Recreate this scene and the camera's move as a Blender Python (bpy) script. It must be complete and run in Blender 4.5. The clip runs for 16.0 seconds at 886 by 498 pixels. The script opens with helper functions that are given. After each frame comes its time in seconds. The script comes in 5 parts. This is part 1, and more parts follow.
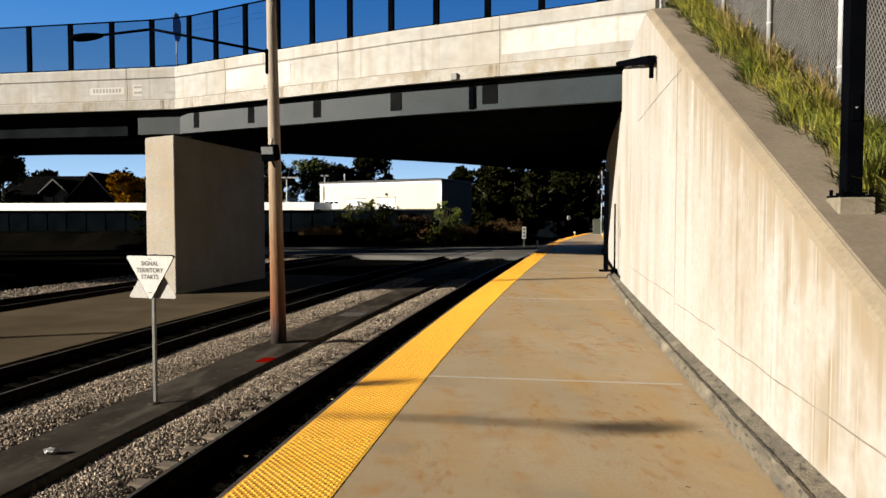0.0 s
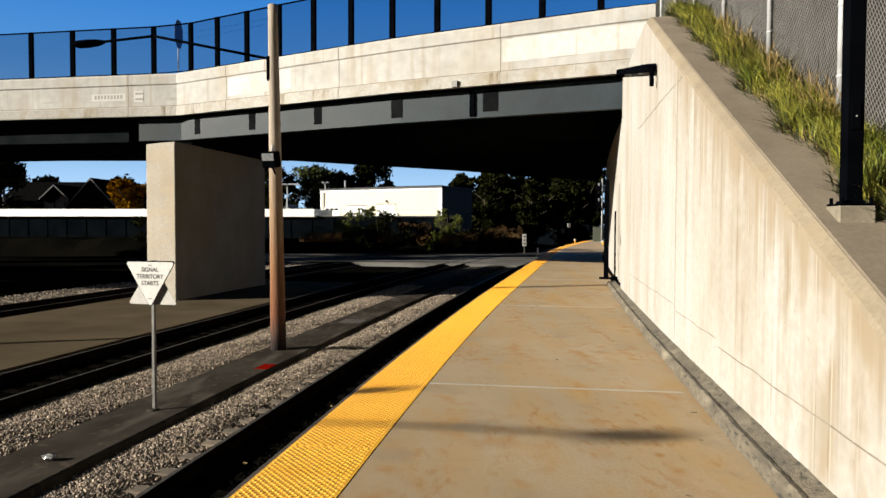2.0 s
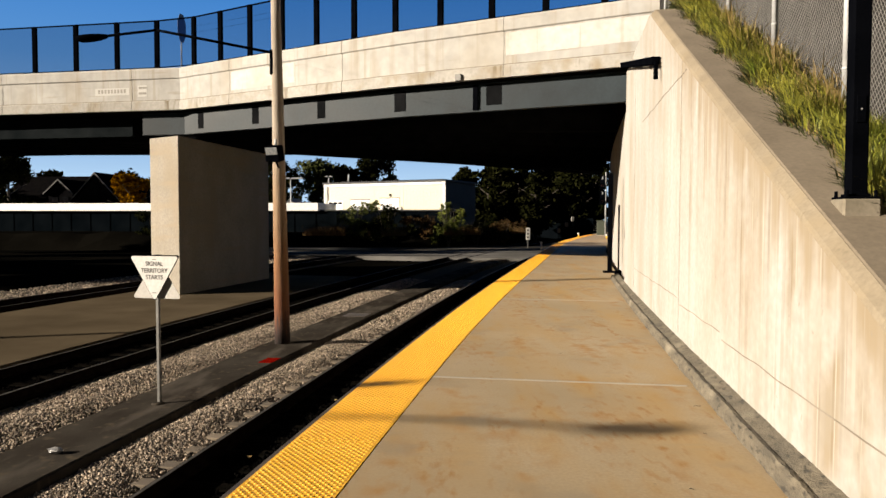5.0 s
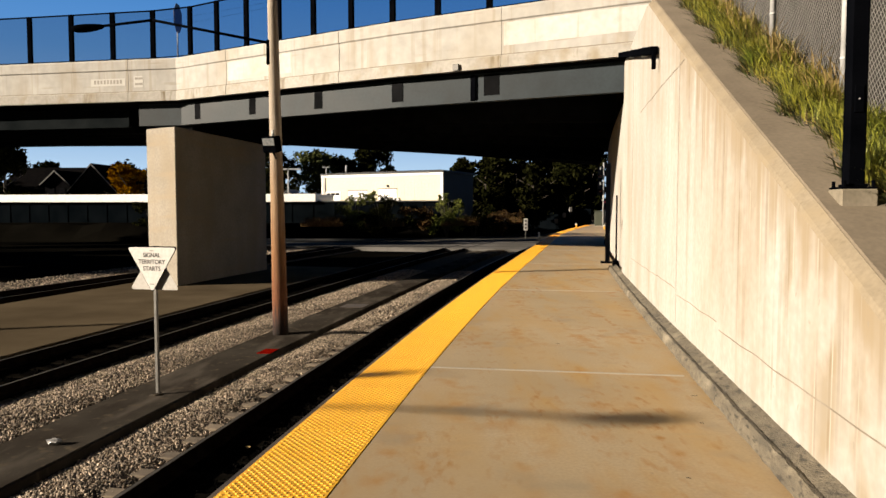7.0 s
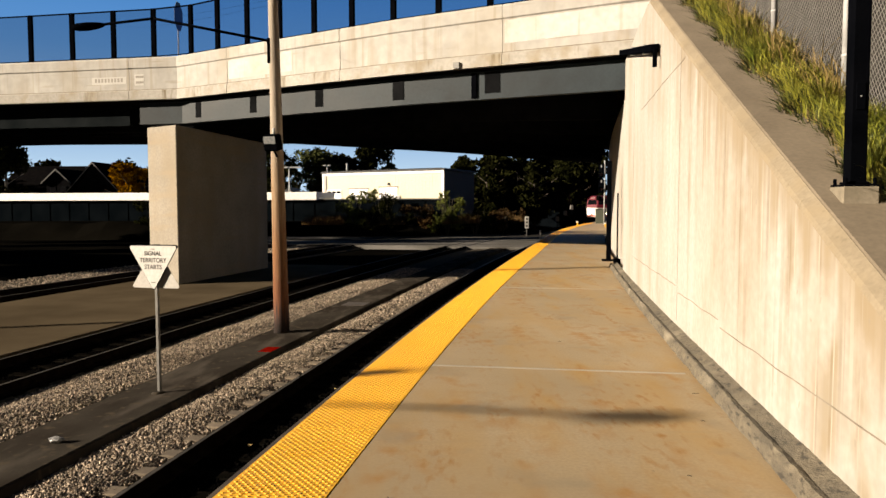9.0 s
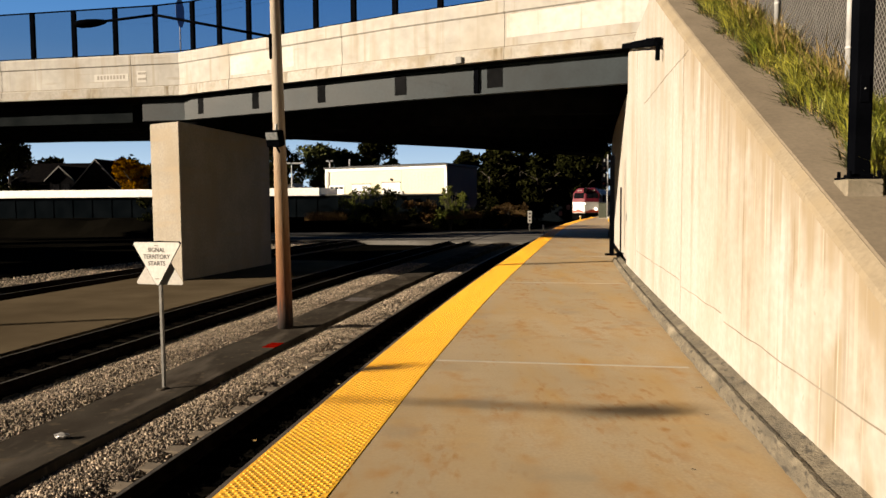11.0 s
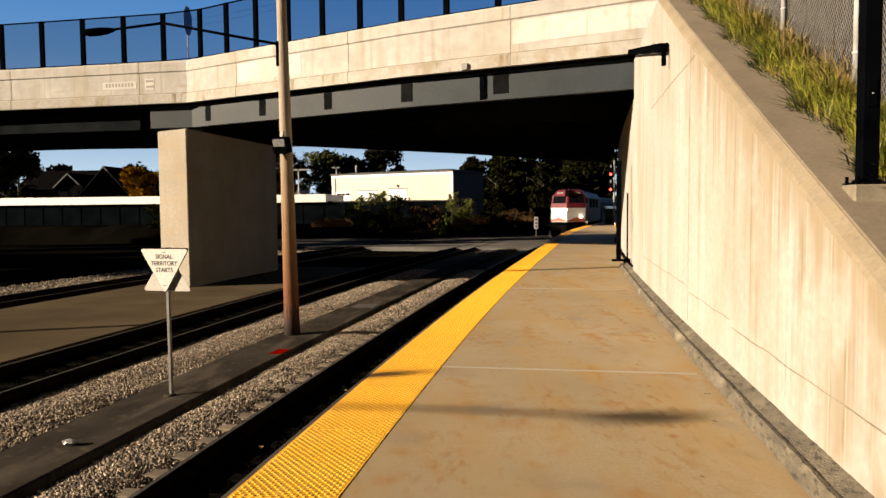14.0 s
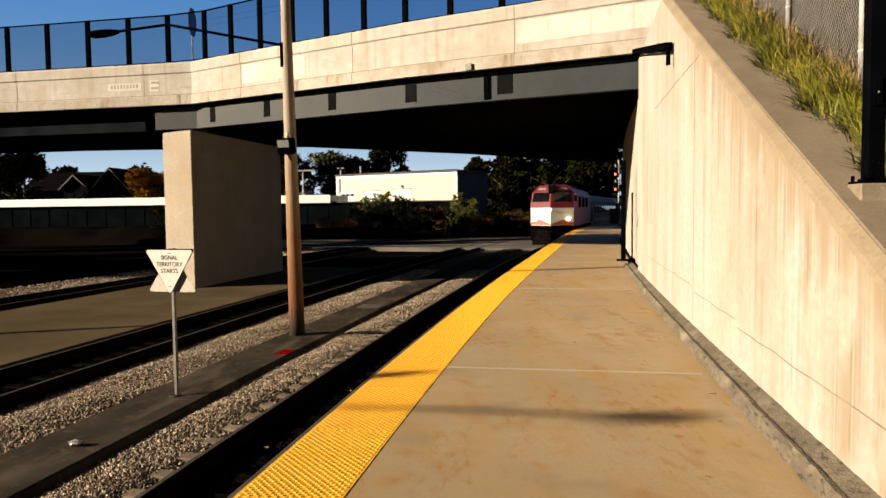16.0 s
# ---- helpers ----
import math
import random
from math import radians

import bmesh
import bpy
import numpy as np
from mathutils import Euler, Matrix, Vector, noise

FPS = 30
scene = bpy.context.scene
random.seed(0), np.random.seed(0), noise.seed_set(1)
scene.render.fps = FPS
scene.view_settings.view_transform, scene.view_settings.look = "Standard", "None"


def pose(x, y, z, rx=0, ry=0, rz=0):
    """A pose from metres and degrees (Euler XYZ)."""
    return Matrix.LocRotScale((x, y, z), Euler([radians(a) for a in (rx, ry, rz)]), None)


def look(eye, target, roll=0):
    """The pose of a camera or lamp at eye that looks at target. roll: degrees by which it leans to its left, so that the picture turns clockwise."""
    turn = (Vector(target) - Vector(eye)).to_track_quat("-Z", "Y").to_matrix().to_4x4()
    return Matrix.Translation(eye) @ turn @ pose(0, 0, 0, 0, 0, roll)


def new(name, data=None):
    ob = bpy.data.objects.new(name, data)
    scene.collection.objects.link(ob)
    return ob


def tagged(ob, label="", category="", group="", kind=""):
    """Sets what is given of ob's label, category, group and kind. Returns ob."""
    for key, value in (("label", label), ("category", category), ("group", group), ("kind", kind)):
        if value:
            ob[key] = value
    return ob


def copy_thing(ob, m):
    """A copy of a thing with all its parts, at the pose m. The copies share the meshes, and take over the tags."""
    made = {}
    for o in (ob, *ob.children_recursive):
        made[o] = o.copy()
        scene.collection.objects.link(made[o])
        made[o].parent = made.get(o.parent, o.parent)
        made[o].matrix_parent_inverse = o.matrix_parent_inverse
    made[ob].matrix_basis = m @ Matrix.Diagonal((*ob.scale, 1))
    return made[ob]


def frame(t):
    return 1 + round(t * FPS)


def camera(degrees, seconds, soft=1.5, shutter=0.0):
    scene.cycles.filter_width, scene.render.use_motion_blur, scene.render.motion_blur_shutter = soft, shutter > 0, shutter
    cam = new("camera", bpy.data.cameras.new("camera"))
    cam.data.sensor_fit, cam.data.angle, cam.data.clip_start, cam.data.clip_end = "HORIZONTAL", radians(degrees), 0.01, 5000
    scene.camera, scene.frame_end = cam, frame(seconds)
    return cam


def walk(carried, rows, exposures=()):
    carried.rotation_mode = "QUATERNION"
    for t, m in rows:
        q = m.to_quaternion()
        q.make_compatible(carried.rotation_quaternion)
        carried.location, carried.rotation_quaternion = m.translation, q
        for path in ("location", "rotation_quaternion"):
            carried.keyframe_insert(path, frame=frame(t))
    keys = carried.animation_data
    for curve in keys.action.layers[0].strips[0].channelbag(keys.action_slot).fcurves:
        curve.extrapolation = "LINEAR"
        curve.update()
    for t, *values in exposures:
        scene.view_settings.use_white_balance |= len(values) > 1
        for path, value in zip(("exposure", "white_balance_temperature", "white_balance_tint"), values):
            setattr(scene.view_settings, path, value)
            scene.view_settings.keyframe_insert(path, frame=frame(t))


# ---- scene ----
import itertools

cam = camera(64.2, 16.0)
EYE = 1.58
# seconds, yaw, pitch, roll: a hand-held camera that only turns
ROWS = [
    (0, -0.000, -2.428, 0.000),
    (0.5, -0.011, -1.846, -0.040),
    (1, 0.132, -1.149, -0.178),
    (1.5, 0.164, -1.348, -0.127),
    (2, 0.024, -1.857, -0.178),
    (2.5, 0.076, -2.129, -0.226),
    (3, 0.173, -2.522, -0.187),
    (3.5, 0.172, -2.647, -0.179),
    (4, 0.312, -2.325, -0.177),
    (6.5, 0.199, -2.850, 0.031),
    (7, 0.123, -3.107, -0.007),
    (7.5, 0.190, -2.979, 0.087),
    (8, 0.128, -2.792, 0.069),
    (8.5, 0.154, -3.074, 0.114),
    (9, 0.204, -3.265, 0.061),
    (11.5, 0.460, -3.687, 0.401),
    (12, 0.487, -3.399, 0.314),
    (12.5, 0.678, -3.245, 0.397),
    (13, 0.751, -3.120, 0.440),
    (13.5, 0.877, -3.165, 0.546),
    (14, 0.949, -3.161, 0.501),
    (14.5, 0.928, -3.053, 0.578),
    (15, 1.229, -3.190, 0.709),
    (15.5, 1.174, -3.184, 0.694),
    (16, 1.305, -3.134, 0.670),
]
walk(cam, [(t, pose(0, 0, EYE, 90 + p, r, w)) for t, w, p, r in ROWS],
     exposures=[(0, 1.45, 6300, 11), (1, 1.45, 6100, 9), (4, 1.45, 6550, 12), (8, 1.45, 7100, 14), (12.5, 1.45, 7550, 15), (16, 1.45, 7850, 16)])

# ---------------------------------------------------------------- light
SUN_EL = 18.0
SUN_TO = Vector((-0.955, -0.296, 0)).normalized()
world = bpy.data.worlds.new("sky")
scene.world = world
world.use_nodes = True
wn = world.node_tree
sky = wn.nodes.new("ShaderNodeTexSky")
sky.sky_type, sky.sun_disc = "NISHITA", False
sky.sun_elevation, sky.sun_rotation = radians(SUN_EL), math.atan2(SUN_TO.x, SUN_TO.y)
sky.air_density, sky.dust_density, sky.ozone_density = 1.0, 0.2, 3.0
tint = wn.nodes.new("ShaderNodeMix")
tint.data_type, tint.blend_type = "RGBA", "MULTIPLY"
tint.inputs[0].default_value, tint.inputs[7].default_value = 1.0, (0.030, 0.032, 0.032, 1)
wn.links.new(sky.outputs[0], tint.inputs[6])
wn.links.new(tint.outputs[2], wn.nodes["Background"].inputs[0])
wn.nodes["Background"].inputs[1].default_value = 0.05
sun = new("sun", bpy.data.lights.new("sun", "SUN"))
sun.data.energy, sun.data.angle, sun.data.color = 5.0, radians(0.53), (1.0, 0.90, 0.74)
sun.matrix_basis = look((-60, -20, 40), Vector((-60, -20, 40)) - (SUN_TO * math.cos(radians(SUN_EL)) + Vector((0, 0, math.sin(radians(SUN_EL))))))


# ---------------------------------------------------------------- materials
ALBEDO_SCALE = 0.45


def material(name, low, high, rough=0.8, scale=8.0, grain=120.0, bump=0.15, metal=0.0, stretch=(1, 1, 1), spots=None, random=0.0, depth=0.01, spec=0.5, island=0.0):
    """A surface with stains (scale), grain and relief; spots: a third colour, its scale and how much of the surface it takes."""
    # colours are scaled down together, against a raised exposure, to weaken bounce light
    low, high = ([c * ALBEDO_SCALE for c in k] for k in (low, high))
    if spots:
        spots = (tuple(c * ALBEDO_SCALE for c in spots[0]), *spots[1:])
    m = bpy.data.materials.new(name)
    m.use_nodes = True
    t = m.node_tree
    b = t.nodes["Principled BSDF"]
    b.inputs["Metallic"].default_value = metal
    b.inputs["Specular IOR Level"].default_value = spec
    co = t.nodes.new("ShaderNodeTexCoord")
    mp = t.nodes.new("ShaderNodeMapping")
    mp.inputs["Scale"].default_value = stretch
    t.links.new(co.outputs["Object"], mp.inputs[0])

    def nz(s, detail=4.0):
        n = t.nodes.new("ShaderNodeTexNoise")
        n.inputs["Scale"].default_value, n.inputs["Detail"].default_value = s, detail
        t.links.new(mp.outputs[0], n.inputs["Vector"])
        return n

    def ramp(src, a, c, p0, p1):
        r = t.nodes.new("ShaderNodeValToRGB")
        r.color_ramp.elements[0].position, r.color_ramp.elements[1].position = p0, p1
        r.color_ramp.elements[0].color, r.color_ramp.elements[1].color = (*a, 1), (*c, 1)
        t.links.new(src, r.inputs[0])
        return r.outputs[0]

    def mix(kind, fac, a, c):
        n = t.nodes.new("ShaderNodeMix")
        n.data_type, n.blend_type = "RGBA", kind
        if isinstance(fac, float):
            n.inputs[0].default_value = fac
        else:
            t.links.new(fac, n.inputs[0])
        t.links.new(a, n.inputs[6])
        if isinstance(c, tuple):
            n.inputs[7].default_value = (*c, 1)
        else:
            t.links.new(c, n.inputs[7])
        return n.outputs[2]

    large, fine = nz(scale), nz(grain, 2.0)
    col = ramp(large.outputs[0], low, high, 0.32, 0.68)
    col = mix("MULTIPLY", 0.35, col, ramp(fine.outputs[0], (0.6, 0.6, 0.6), (1.15, 1.15, 1.15), 0.3, 0.7))
    if spots:
        colour, s, part = spots
        sp = nz(s, 6.0)
        col = mix("MIX", ramp(sp.outputs[0], (0, 0, 0), (1, 1, 1), 1 - part - 0.06, 1 - part + 0.12), col, colour)
    if random or island:
        if random:
            oi = t.nodes.new("ShaderNodeObjectInfo")
            src = oi.outputs["Random"]
        else:
            gi = t.nodes.new("ShaderNodeNewGeometry")
            src = gi.outputs["Random Per Island"]
        k = random or island
        col = mix("MULTIPLY", 1.0, col, ramp(src, (1 - k,) * 3, (1 + k * 0.5,) * 3, 0, 1))
    t.links.new(col, b.inputs["Base Color"])
    rr = t.nodes.new("ShaderNodeMapRange")
    rr.inputs[3].default_value, rr.inputs[4].default_value = rough - 0.08, min(1, rough + 0.1)
    t.links.new(large.outputs[0], rr.inputs[0])
    t.links.new(rr.outputs[0], b.inputs["Roughness"])
    if bump:
        add = t.nodes.new("ShaderNodeMath")
        add.operation = "ADD"
        t.links.new(large.outputs[0], add.inputs[0])
        t.links.new(fine.outputs[0], add.inputs[1])
        bn = t.nodes.new("ShaderNodeBump")
        bn.inputs["Strength"].default_value, bn.inputs["Distance"].default_value = bump, depth
        t.links.new(add.outputs[0], bn.inputs["Height"])
        t.links.new(bn.outputs[0], b.inputs["Normal"])
    return m


def glow(name, colour, strength):
    m = bpy.data.materials.new(name)
    m.use_nodes = True
    b = m.node_tree.nodes["Principled BSDF"]
    b.inputs["Base Color"].default_value = (*colour, 1)
    b.inputs["Emission Color"].default_value = (*colour, 1)
    b.inputs["Emission Strength"].default_value = strength
    return m


def screen(name, colour, cover):
    """A fine woven mesh, too fine to see its wires."""
    m = bpy.data.materials.new(name)
    m.use_nodes = True
    t = m.node_tree
    b = t.nodes["Principled BSDF"]
    b.inputs["Base Color"].default_value = (*colour, 1)
    b.inputs["Roughness"].default_value = 0.9
    b.inputs["Specular IOR Level"].default_value = 0.0
    tr = t.nodes.new("ShaderNodeBsdfTransparent")
    mx = t.nodes.new("ShaderNodeMixShader")
    mx.inputs[0].default_value = cover
    t.links.new(tr.outputs[0], mx.inputs[1])
    t.links.new(b.outputs[0], mx.inputs[2])
    t.links.new(mx.outputs[0], t.nodes["Material Output"].inputs[0])
    return m


def layered(m, layers):
    """Lays stains of other colours over a material: scale along x, y, z, the noise's limits, colour."""
    t = m.node_tree
    b = t.nodes["Principled BSDF"]
    src = b.inputs["Base Color"].links[0].from_socket
    co = t.nodes.new("ShaderNodeTexCoord")
    for sc, (p0, p1), colour, runs in layers:
        mp = t.nodes.new("ShaderNodeMapping")
        mp.inputs["Scale"].default_value = sc
        nz = t.nodes.new("ShaderNodeTexNoise")
        nz.inputs["Scale"].default_value, nz.inputs["Detail"].default_value = 1.0, 6.0
        rp = t.nodes.new("ShaderNodeValToRGB")
        rp.color_ramp.elements[0].position, rp.color_ramp.elements[1].position = p0, p1
        mx = t.nodes.new("ShaderNodeMix")
        mx.data_type = "RGBA"
        mx.inputs[7].default_value = (*(c * 0.62 for c in colour), 1)
        t.links.new(co.outputs["Object"], mp.inputs[0])
        t.links.new(mp.outputs[0], nz.inputs["Vector"])
        val = nz.outputs[0]
        if runs:
            # spots that gather in clumps
            gm, gn, gr, keep = t.nodes.new("ShaderNodeMapping"), t.nodes.new("ShaderNodeTexNoise"), t.nodes.new("ShaderNodeValToRGB"), t.nodes.new("ShaderNodeMath")
            gm.inputs["Scale"].default_value, gm.inputs["Location"].default_value = runs, (3.1, 7.7, 0)
            gn.inputs["Scale"].default_value, gn.inputs["Detail"].default_value = 1.0, 3.0
            gr.color_ramp.elements[0].position, gr.color_ramp.elements[1].position = 0.48, 0.64
            keep.operation = "MULTIPLY"
            t.links.new(co.outputs["Object"], gm.inputs[0])
            t.links.new(gm.outputs[0], gn.inputs["Vector"])
            t.links.new(gn.outputs[0], gr.inputs[0])
            t.links.new(gr.outputs[0], keep.inputs[0])
            t.links.new(rp.outputs[0], keep.inputs[1])
            mask = keep.outputs[0]
        else:
            mask = rp.outputs[0]
        t.links.new(val, rp.inputs[0])
        t.links.new(mask, mx.inputs[0])
        t.links.new(src, mx.inputs[6])
        src = mx.outputs[2]
    t.links.new(src, b.inputs["Base Color"])
    return m


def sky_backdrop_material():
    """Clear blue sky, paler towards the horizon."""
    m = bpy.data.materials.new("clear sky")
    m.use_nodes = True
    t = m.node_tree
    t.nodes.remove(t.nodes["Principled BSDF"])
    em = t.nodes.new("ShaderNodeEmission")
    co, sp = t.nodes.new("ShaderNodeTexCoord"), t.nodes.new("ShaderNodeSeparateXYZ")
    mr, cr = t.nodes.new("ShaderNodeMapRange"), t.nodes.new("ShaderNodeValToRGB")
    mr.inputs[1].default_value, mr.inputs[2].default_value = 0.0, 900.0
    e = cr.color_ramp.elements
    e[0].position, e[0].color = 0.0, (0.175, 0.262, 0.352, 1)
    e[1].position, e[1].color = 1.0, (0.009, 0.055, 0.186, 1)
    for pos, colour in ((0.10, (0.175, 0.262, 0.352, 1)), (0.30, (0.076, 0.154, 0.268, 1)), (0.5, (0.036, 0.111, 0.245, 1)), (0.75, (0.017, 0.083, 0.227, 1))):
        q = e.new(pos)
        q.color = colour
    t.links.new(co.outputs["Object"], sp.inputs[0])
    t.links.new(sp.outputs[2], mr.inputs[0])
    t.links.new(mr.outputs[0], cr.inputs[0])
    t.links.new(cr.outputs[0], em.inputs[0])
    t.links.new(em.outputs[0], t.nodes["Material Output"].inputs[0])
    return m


def glass(name, tint=(0.02, 0.025, 0.03)):
    m = bpy.data.materials.new(name)
    m.use_nodes = True
    b = m.node_tree.nodes["Principled BSDF"]
    b.inputs["Base Color"].default_value = (*tint, 1)
    b.inputs["Roughness"].default_value = 0.06
    b.inputs["Coat Weight"].default_value = 0.0
    return m




def wall_material():
    """Cream concrete: broad form-board bands, and dirty water that ran down from the sloping top, each run of its own length."""
    m = material("wall concrete", (0.63, 0.607, 0.562), (0.72, 0.70, 0.652), 0.88, 0.45, 14, 0.0)
    t = m.node_tree
    b = t.nodes["Principled BSDF"]
    col = b.inputs["Base Color"].links[0].from_socket
    co, sp = t.nodes.new("ShaderNodeTexCoord"), t.nodes.new("ShaderNodeSeparateXYZ")
    t.links.new(co.outputs["Object"], sp.inputs[0])
    y, z = sp.outputs[1], sp.outputs[2]

    def op(kind, *args):
        n = t.nodes.new("ShaderNodeMath")
        n.operation = kind
        for k, v in enumerate(args):
            if isinstance(v, (int, float)):
                n.inputs[k].default_value = v
            else:
                t.links.new(v, n.inputs[k])
        return n.outputs[0]

    def step(v, a, c):
        n = t.nodes.new("ShaderNodeMapRange")
        n.interpolation_type = "SMOOTHSTEP"
        t.links.new(v, n.inputs[0])
        n.inputs[1].default_value, n.inputs[2].default_value = (a, c) if a < c else (c, a)
        n.inputs[3].default_value, n.inputs[4].default_value = (0, 1) if a < c else (1, 0)
        return n.outputs[0]

    def line_noise(scale, seed, detail=3.0):
        n = t.nodes.new("ShaderNodeTexNoise")
        n.noise_dimensions = "1D"
        n.inputs["Scale"].default_value, n.inputs["Detail"].default_value = scale, detail
        t.links.new(op("ADD", wob, seed), n.inputs["W"])
        return n.outputs[0]

    def area_noise(sx, sz, seed, detail=5.0):
        n, cb = t.nodes.new("ShaderNodeTexNoise"), t.nodes.new("ShaderNodeCombineXYZ")
        t.links.new(op("MULTIPLY", y, sx), cb.inputs[0])
        t.links.new(op("MULTIPLY", z, sz), cb.inputs[1])
        cb.inputs[2].default_value = seed
        n.inputs["Scale"].default_value, n.inputs["Detail"].default_value = 1.0, detail
        t.links.new(cb.outputs[0], n.inputs["Vector"])
        return n.outputs[0]

    def lay(mask, colour, most):
        nonlocal col
        n = t.nodes.new("ShaderNodeMix")
        n.data_type = "RGBA"
        t.links.new(op("MULTIPLY", mask, most), n.inputs[0])
        t.links.new(col, n.inputs[6])
        n.inputs[7].default_value = (*colour, 1)
        col = n.outputs[2]

    wob = y
    wob = op("ADD", y, op("MULTIPLY", area_noise(0.6, 0.9, 2.0), 0.05))
    h = op("SUBTRACT", op("MULTIPLY_ADD", y, 0.455, -0.336), z)
    near = step(y, 11.5, 5.5)
    TAN, BROWN, PALE = (0.190, 0.150, 0.096), (0.120, 0.088, 0.050), (0.345, 0.335, 0.30)
    # broad bands left by the forms, full height
    lay(step(line_noise(0.75, 3.0, 1.0), 0.42, 0.70), TAN, 0.20)
    lay(step(line_noise(2.4, 11.0, 1.0), 0.48, 0.75), TAN, 0.12)
    lay(op("MULTIPLY", step(line_noise(9.0, 21.0), 0.58, 0.66), step(area_noise(0.5, 0.5, 4.0), 0.45, 0.6)), (0.165, 0.15, 0.13), 0.22)
    # cloudy damp patches
    lay(step(area_noise(0.9, 0.35, 7.0), 0.44, 0.72), TAN, 0.5)
    lay(step(area_noise(3.5, 0.8, 17.0), 0.52, 0.74), TAN, 0.3)
    # runs from the top
    reach = op("MULTIPLY_ADD", op("POWER", line_noise(2.3, 31.0, 2.0), 2.0), 7.5, 0.15)
    run = op("SUBTRACT", 1.0, step(op("DIVIDE", h, reach), 0.1, 1.0))
    weight = op("MULTIPLY", op("MULTIPLY_ADD", near, 0.72, 0.28), step(area_noise(2.8, 1.5, 23.0), 0.34, 0.60))
    lay(op("MULTIPLY", op("MULTIPLY", run, step(line_noise(3.0, 41.0, 2.0), 0.34, 0.60)), weight), TAN, 0.9)
    lay(op("MULTIPLY", op("MULTIPLY", run, step(line_noise(9.0, 51.0), 0.50, 0.66)), weight), BROWN, 0.50)
    lay(op("MULTIPLY", op("MULTIPLY", run, step(line_noise(17.0, 61.0), 0.58, 0.66)), weight), PALE, 0.7)
    # a dirty strip under the edge, ragged below
    lay(op("MULTIPLY", step(op("ADD", h, op("MULTIPLY", line_noise(5.0, 71.0), 0.9)), 1.0, 0.45), op("MULTIPLY_ADD", near, 0.75, 0.2)), TAN, 0.85)
    # chips and pores
    lay(step(area_noise(14.0, 9.0, 9.0, 2.0), 0.70, 0.75), (0.17, 0.15, 0.12), 0.5)
    lay(op("MULTIPLY", step(area_noise(1.6, 1.2, 12.0), 0.60, 0.68), step(z, 1.2, 0.2)), (0.205, 0.185, 0.15), 0.5)
    t.links.new(col, b.inputs["Base Color"])
    return m


WALL = wall_material()
WALLEDGE = layered(material("weathered wall edge", (0.34, 0.275, 0.185), (0.45, 0.375, 0.265), 0.92, 2.2, 40, 0.04), (
    ((3, 3, 3), (0.46, 0.74), (0.30, 0.24, 0.155), 0), ((18, 18, 18), (0.62, 0.74), (0.22, 0.18, 0.12), 0)))
PARAPET = layered(material("parapet concrete", (0.70, 0.68, 0.63), (0.84, 0.825, 0.785), 0.88, 0.5, 3, 0.03, random=0.08), (
    ((0.45, 0.45, 0.30), (0.52, 0.78), (0.42, 0.365, 0.28), 0),
    ((2.0, 2.0, 0.25), (0.56, 0.84), (0.38, 0.31, 0.22), 0),
    ((5.0, 5.0, 0.10), (0.58, 0.84), (0.34, 0.28, 0.20), 0),
    ((0.5, 0.5, 5.0), (0.62, 0.80), (0.34, 0.28, 0.20), 0)))
PATCH = layered(material("repaired white concrete", (0.88, 0.87, 0.83), (1.0, 0.985, 0.95), 0.88, 0.6, 5, 0.02), (((0.8, 0.8, 0.5), (0.50, 0.80), (0.56, 0.50, 0.40), 0), ((5, 5, 0.2), (0.60, 0.80), (0.50, 0.43, 0.33), 0)))
PARAPETLEDGE = layered(material("stained ledge concrete", (0.60, 0.57, 0.51), (0.78, 0.75, 0.69), 0.9, 0.6, 9, 0.05), (
    ((1.6, 1.6, 1.2), (0.50, 0.74), (0.36, 0.30, 0.21), 0),
    ((7.0, 7.0, 1.0), (0.52, 0.66), (0.22, 0.175, 0.11), (0.8, 0.8, 0.5))))
PIER = layered(material("pier concrete", (0.50, 0.45, 0.375), (0.60, 0.545, 0.46), 0.92, 0.9, 12, 0.02, spec=0.1), (((0.8, 0.8, 0.25), (0.5, 0.75), (0.36, 0.30, 0.22), 0), ((0.3, 0.3, 2.5), (0.55, 0.75), (0.40, 0.33, 0.24), 0)))
FOOTING = material("weathered footing concrete", (0.28, 0.24, 0.17), (0.42, 0.36, 0.27), 0.9, 6, 40, 0.2)
CAP = material("cap concrete", (0.265, 0.212, 0.148), (0.345, 0.280, 0.200), 0.92, 2.0, 30, 0.1)
SLAB = layered(material("platform concrete", (0.55, 0.415, 0.238), (0.66, 0.515, 0.322), 0.78, 0.6, 40, 0.12, depth=0.005), (
    ((0.30, 0.45, 1), (0.40, 0.66), (0.36, 0.275, 0.16), 0),
    ((1.3, 0.30, 1), (0.46, 0.78), (0.44, 0.29, 0.12), 0),
    ((3.0, 1.1, 1), (0.38, 0.70), (0.43, 0.25, 0.06), (1.5, 0.30, 1)),
    ((5.0, 3.8, 1), (0.46, 0.72), (0.36, 0.165, 0.022), (2.0, 0.55, 1)),
    ((13.0, 5.0, 1), (0.52, 0.70), (0.33, 0.15, 0.022), (2.6, 0.35, 1)),
    ((1.6, 9.0, 1), (0.52, 0.72), (0.38, 0.28, 0.15), (0.6, 0.3, 1)),
    ((1.4, 1.4, 1), (0.58, 0.80), (0.27, 0.22, 0.15), 0),
    ((9.0, 9.0, 1), (0.70, 0.80), (0.18, 0.14, 0.09), 0)))
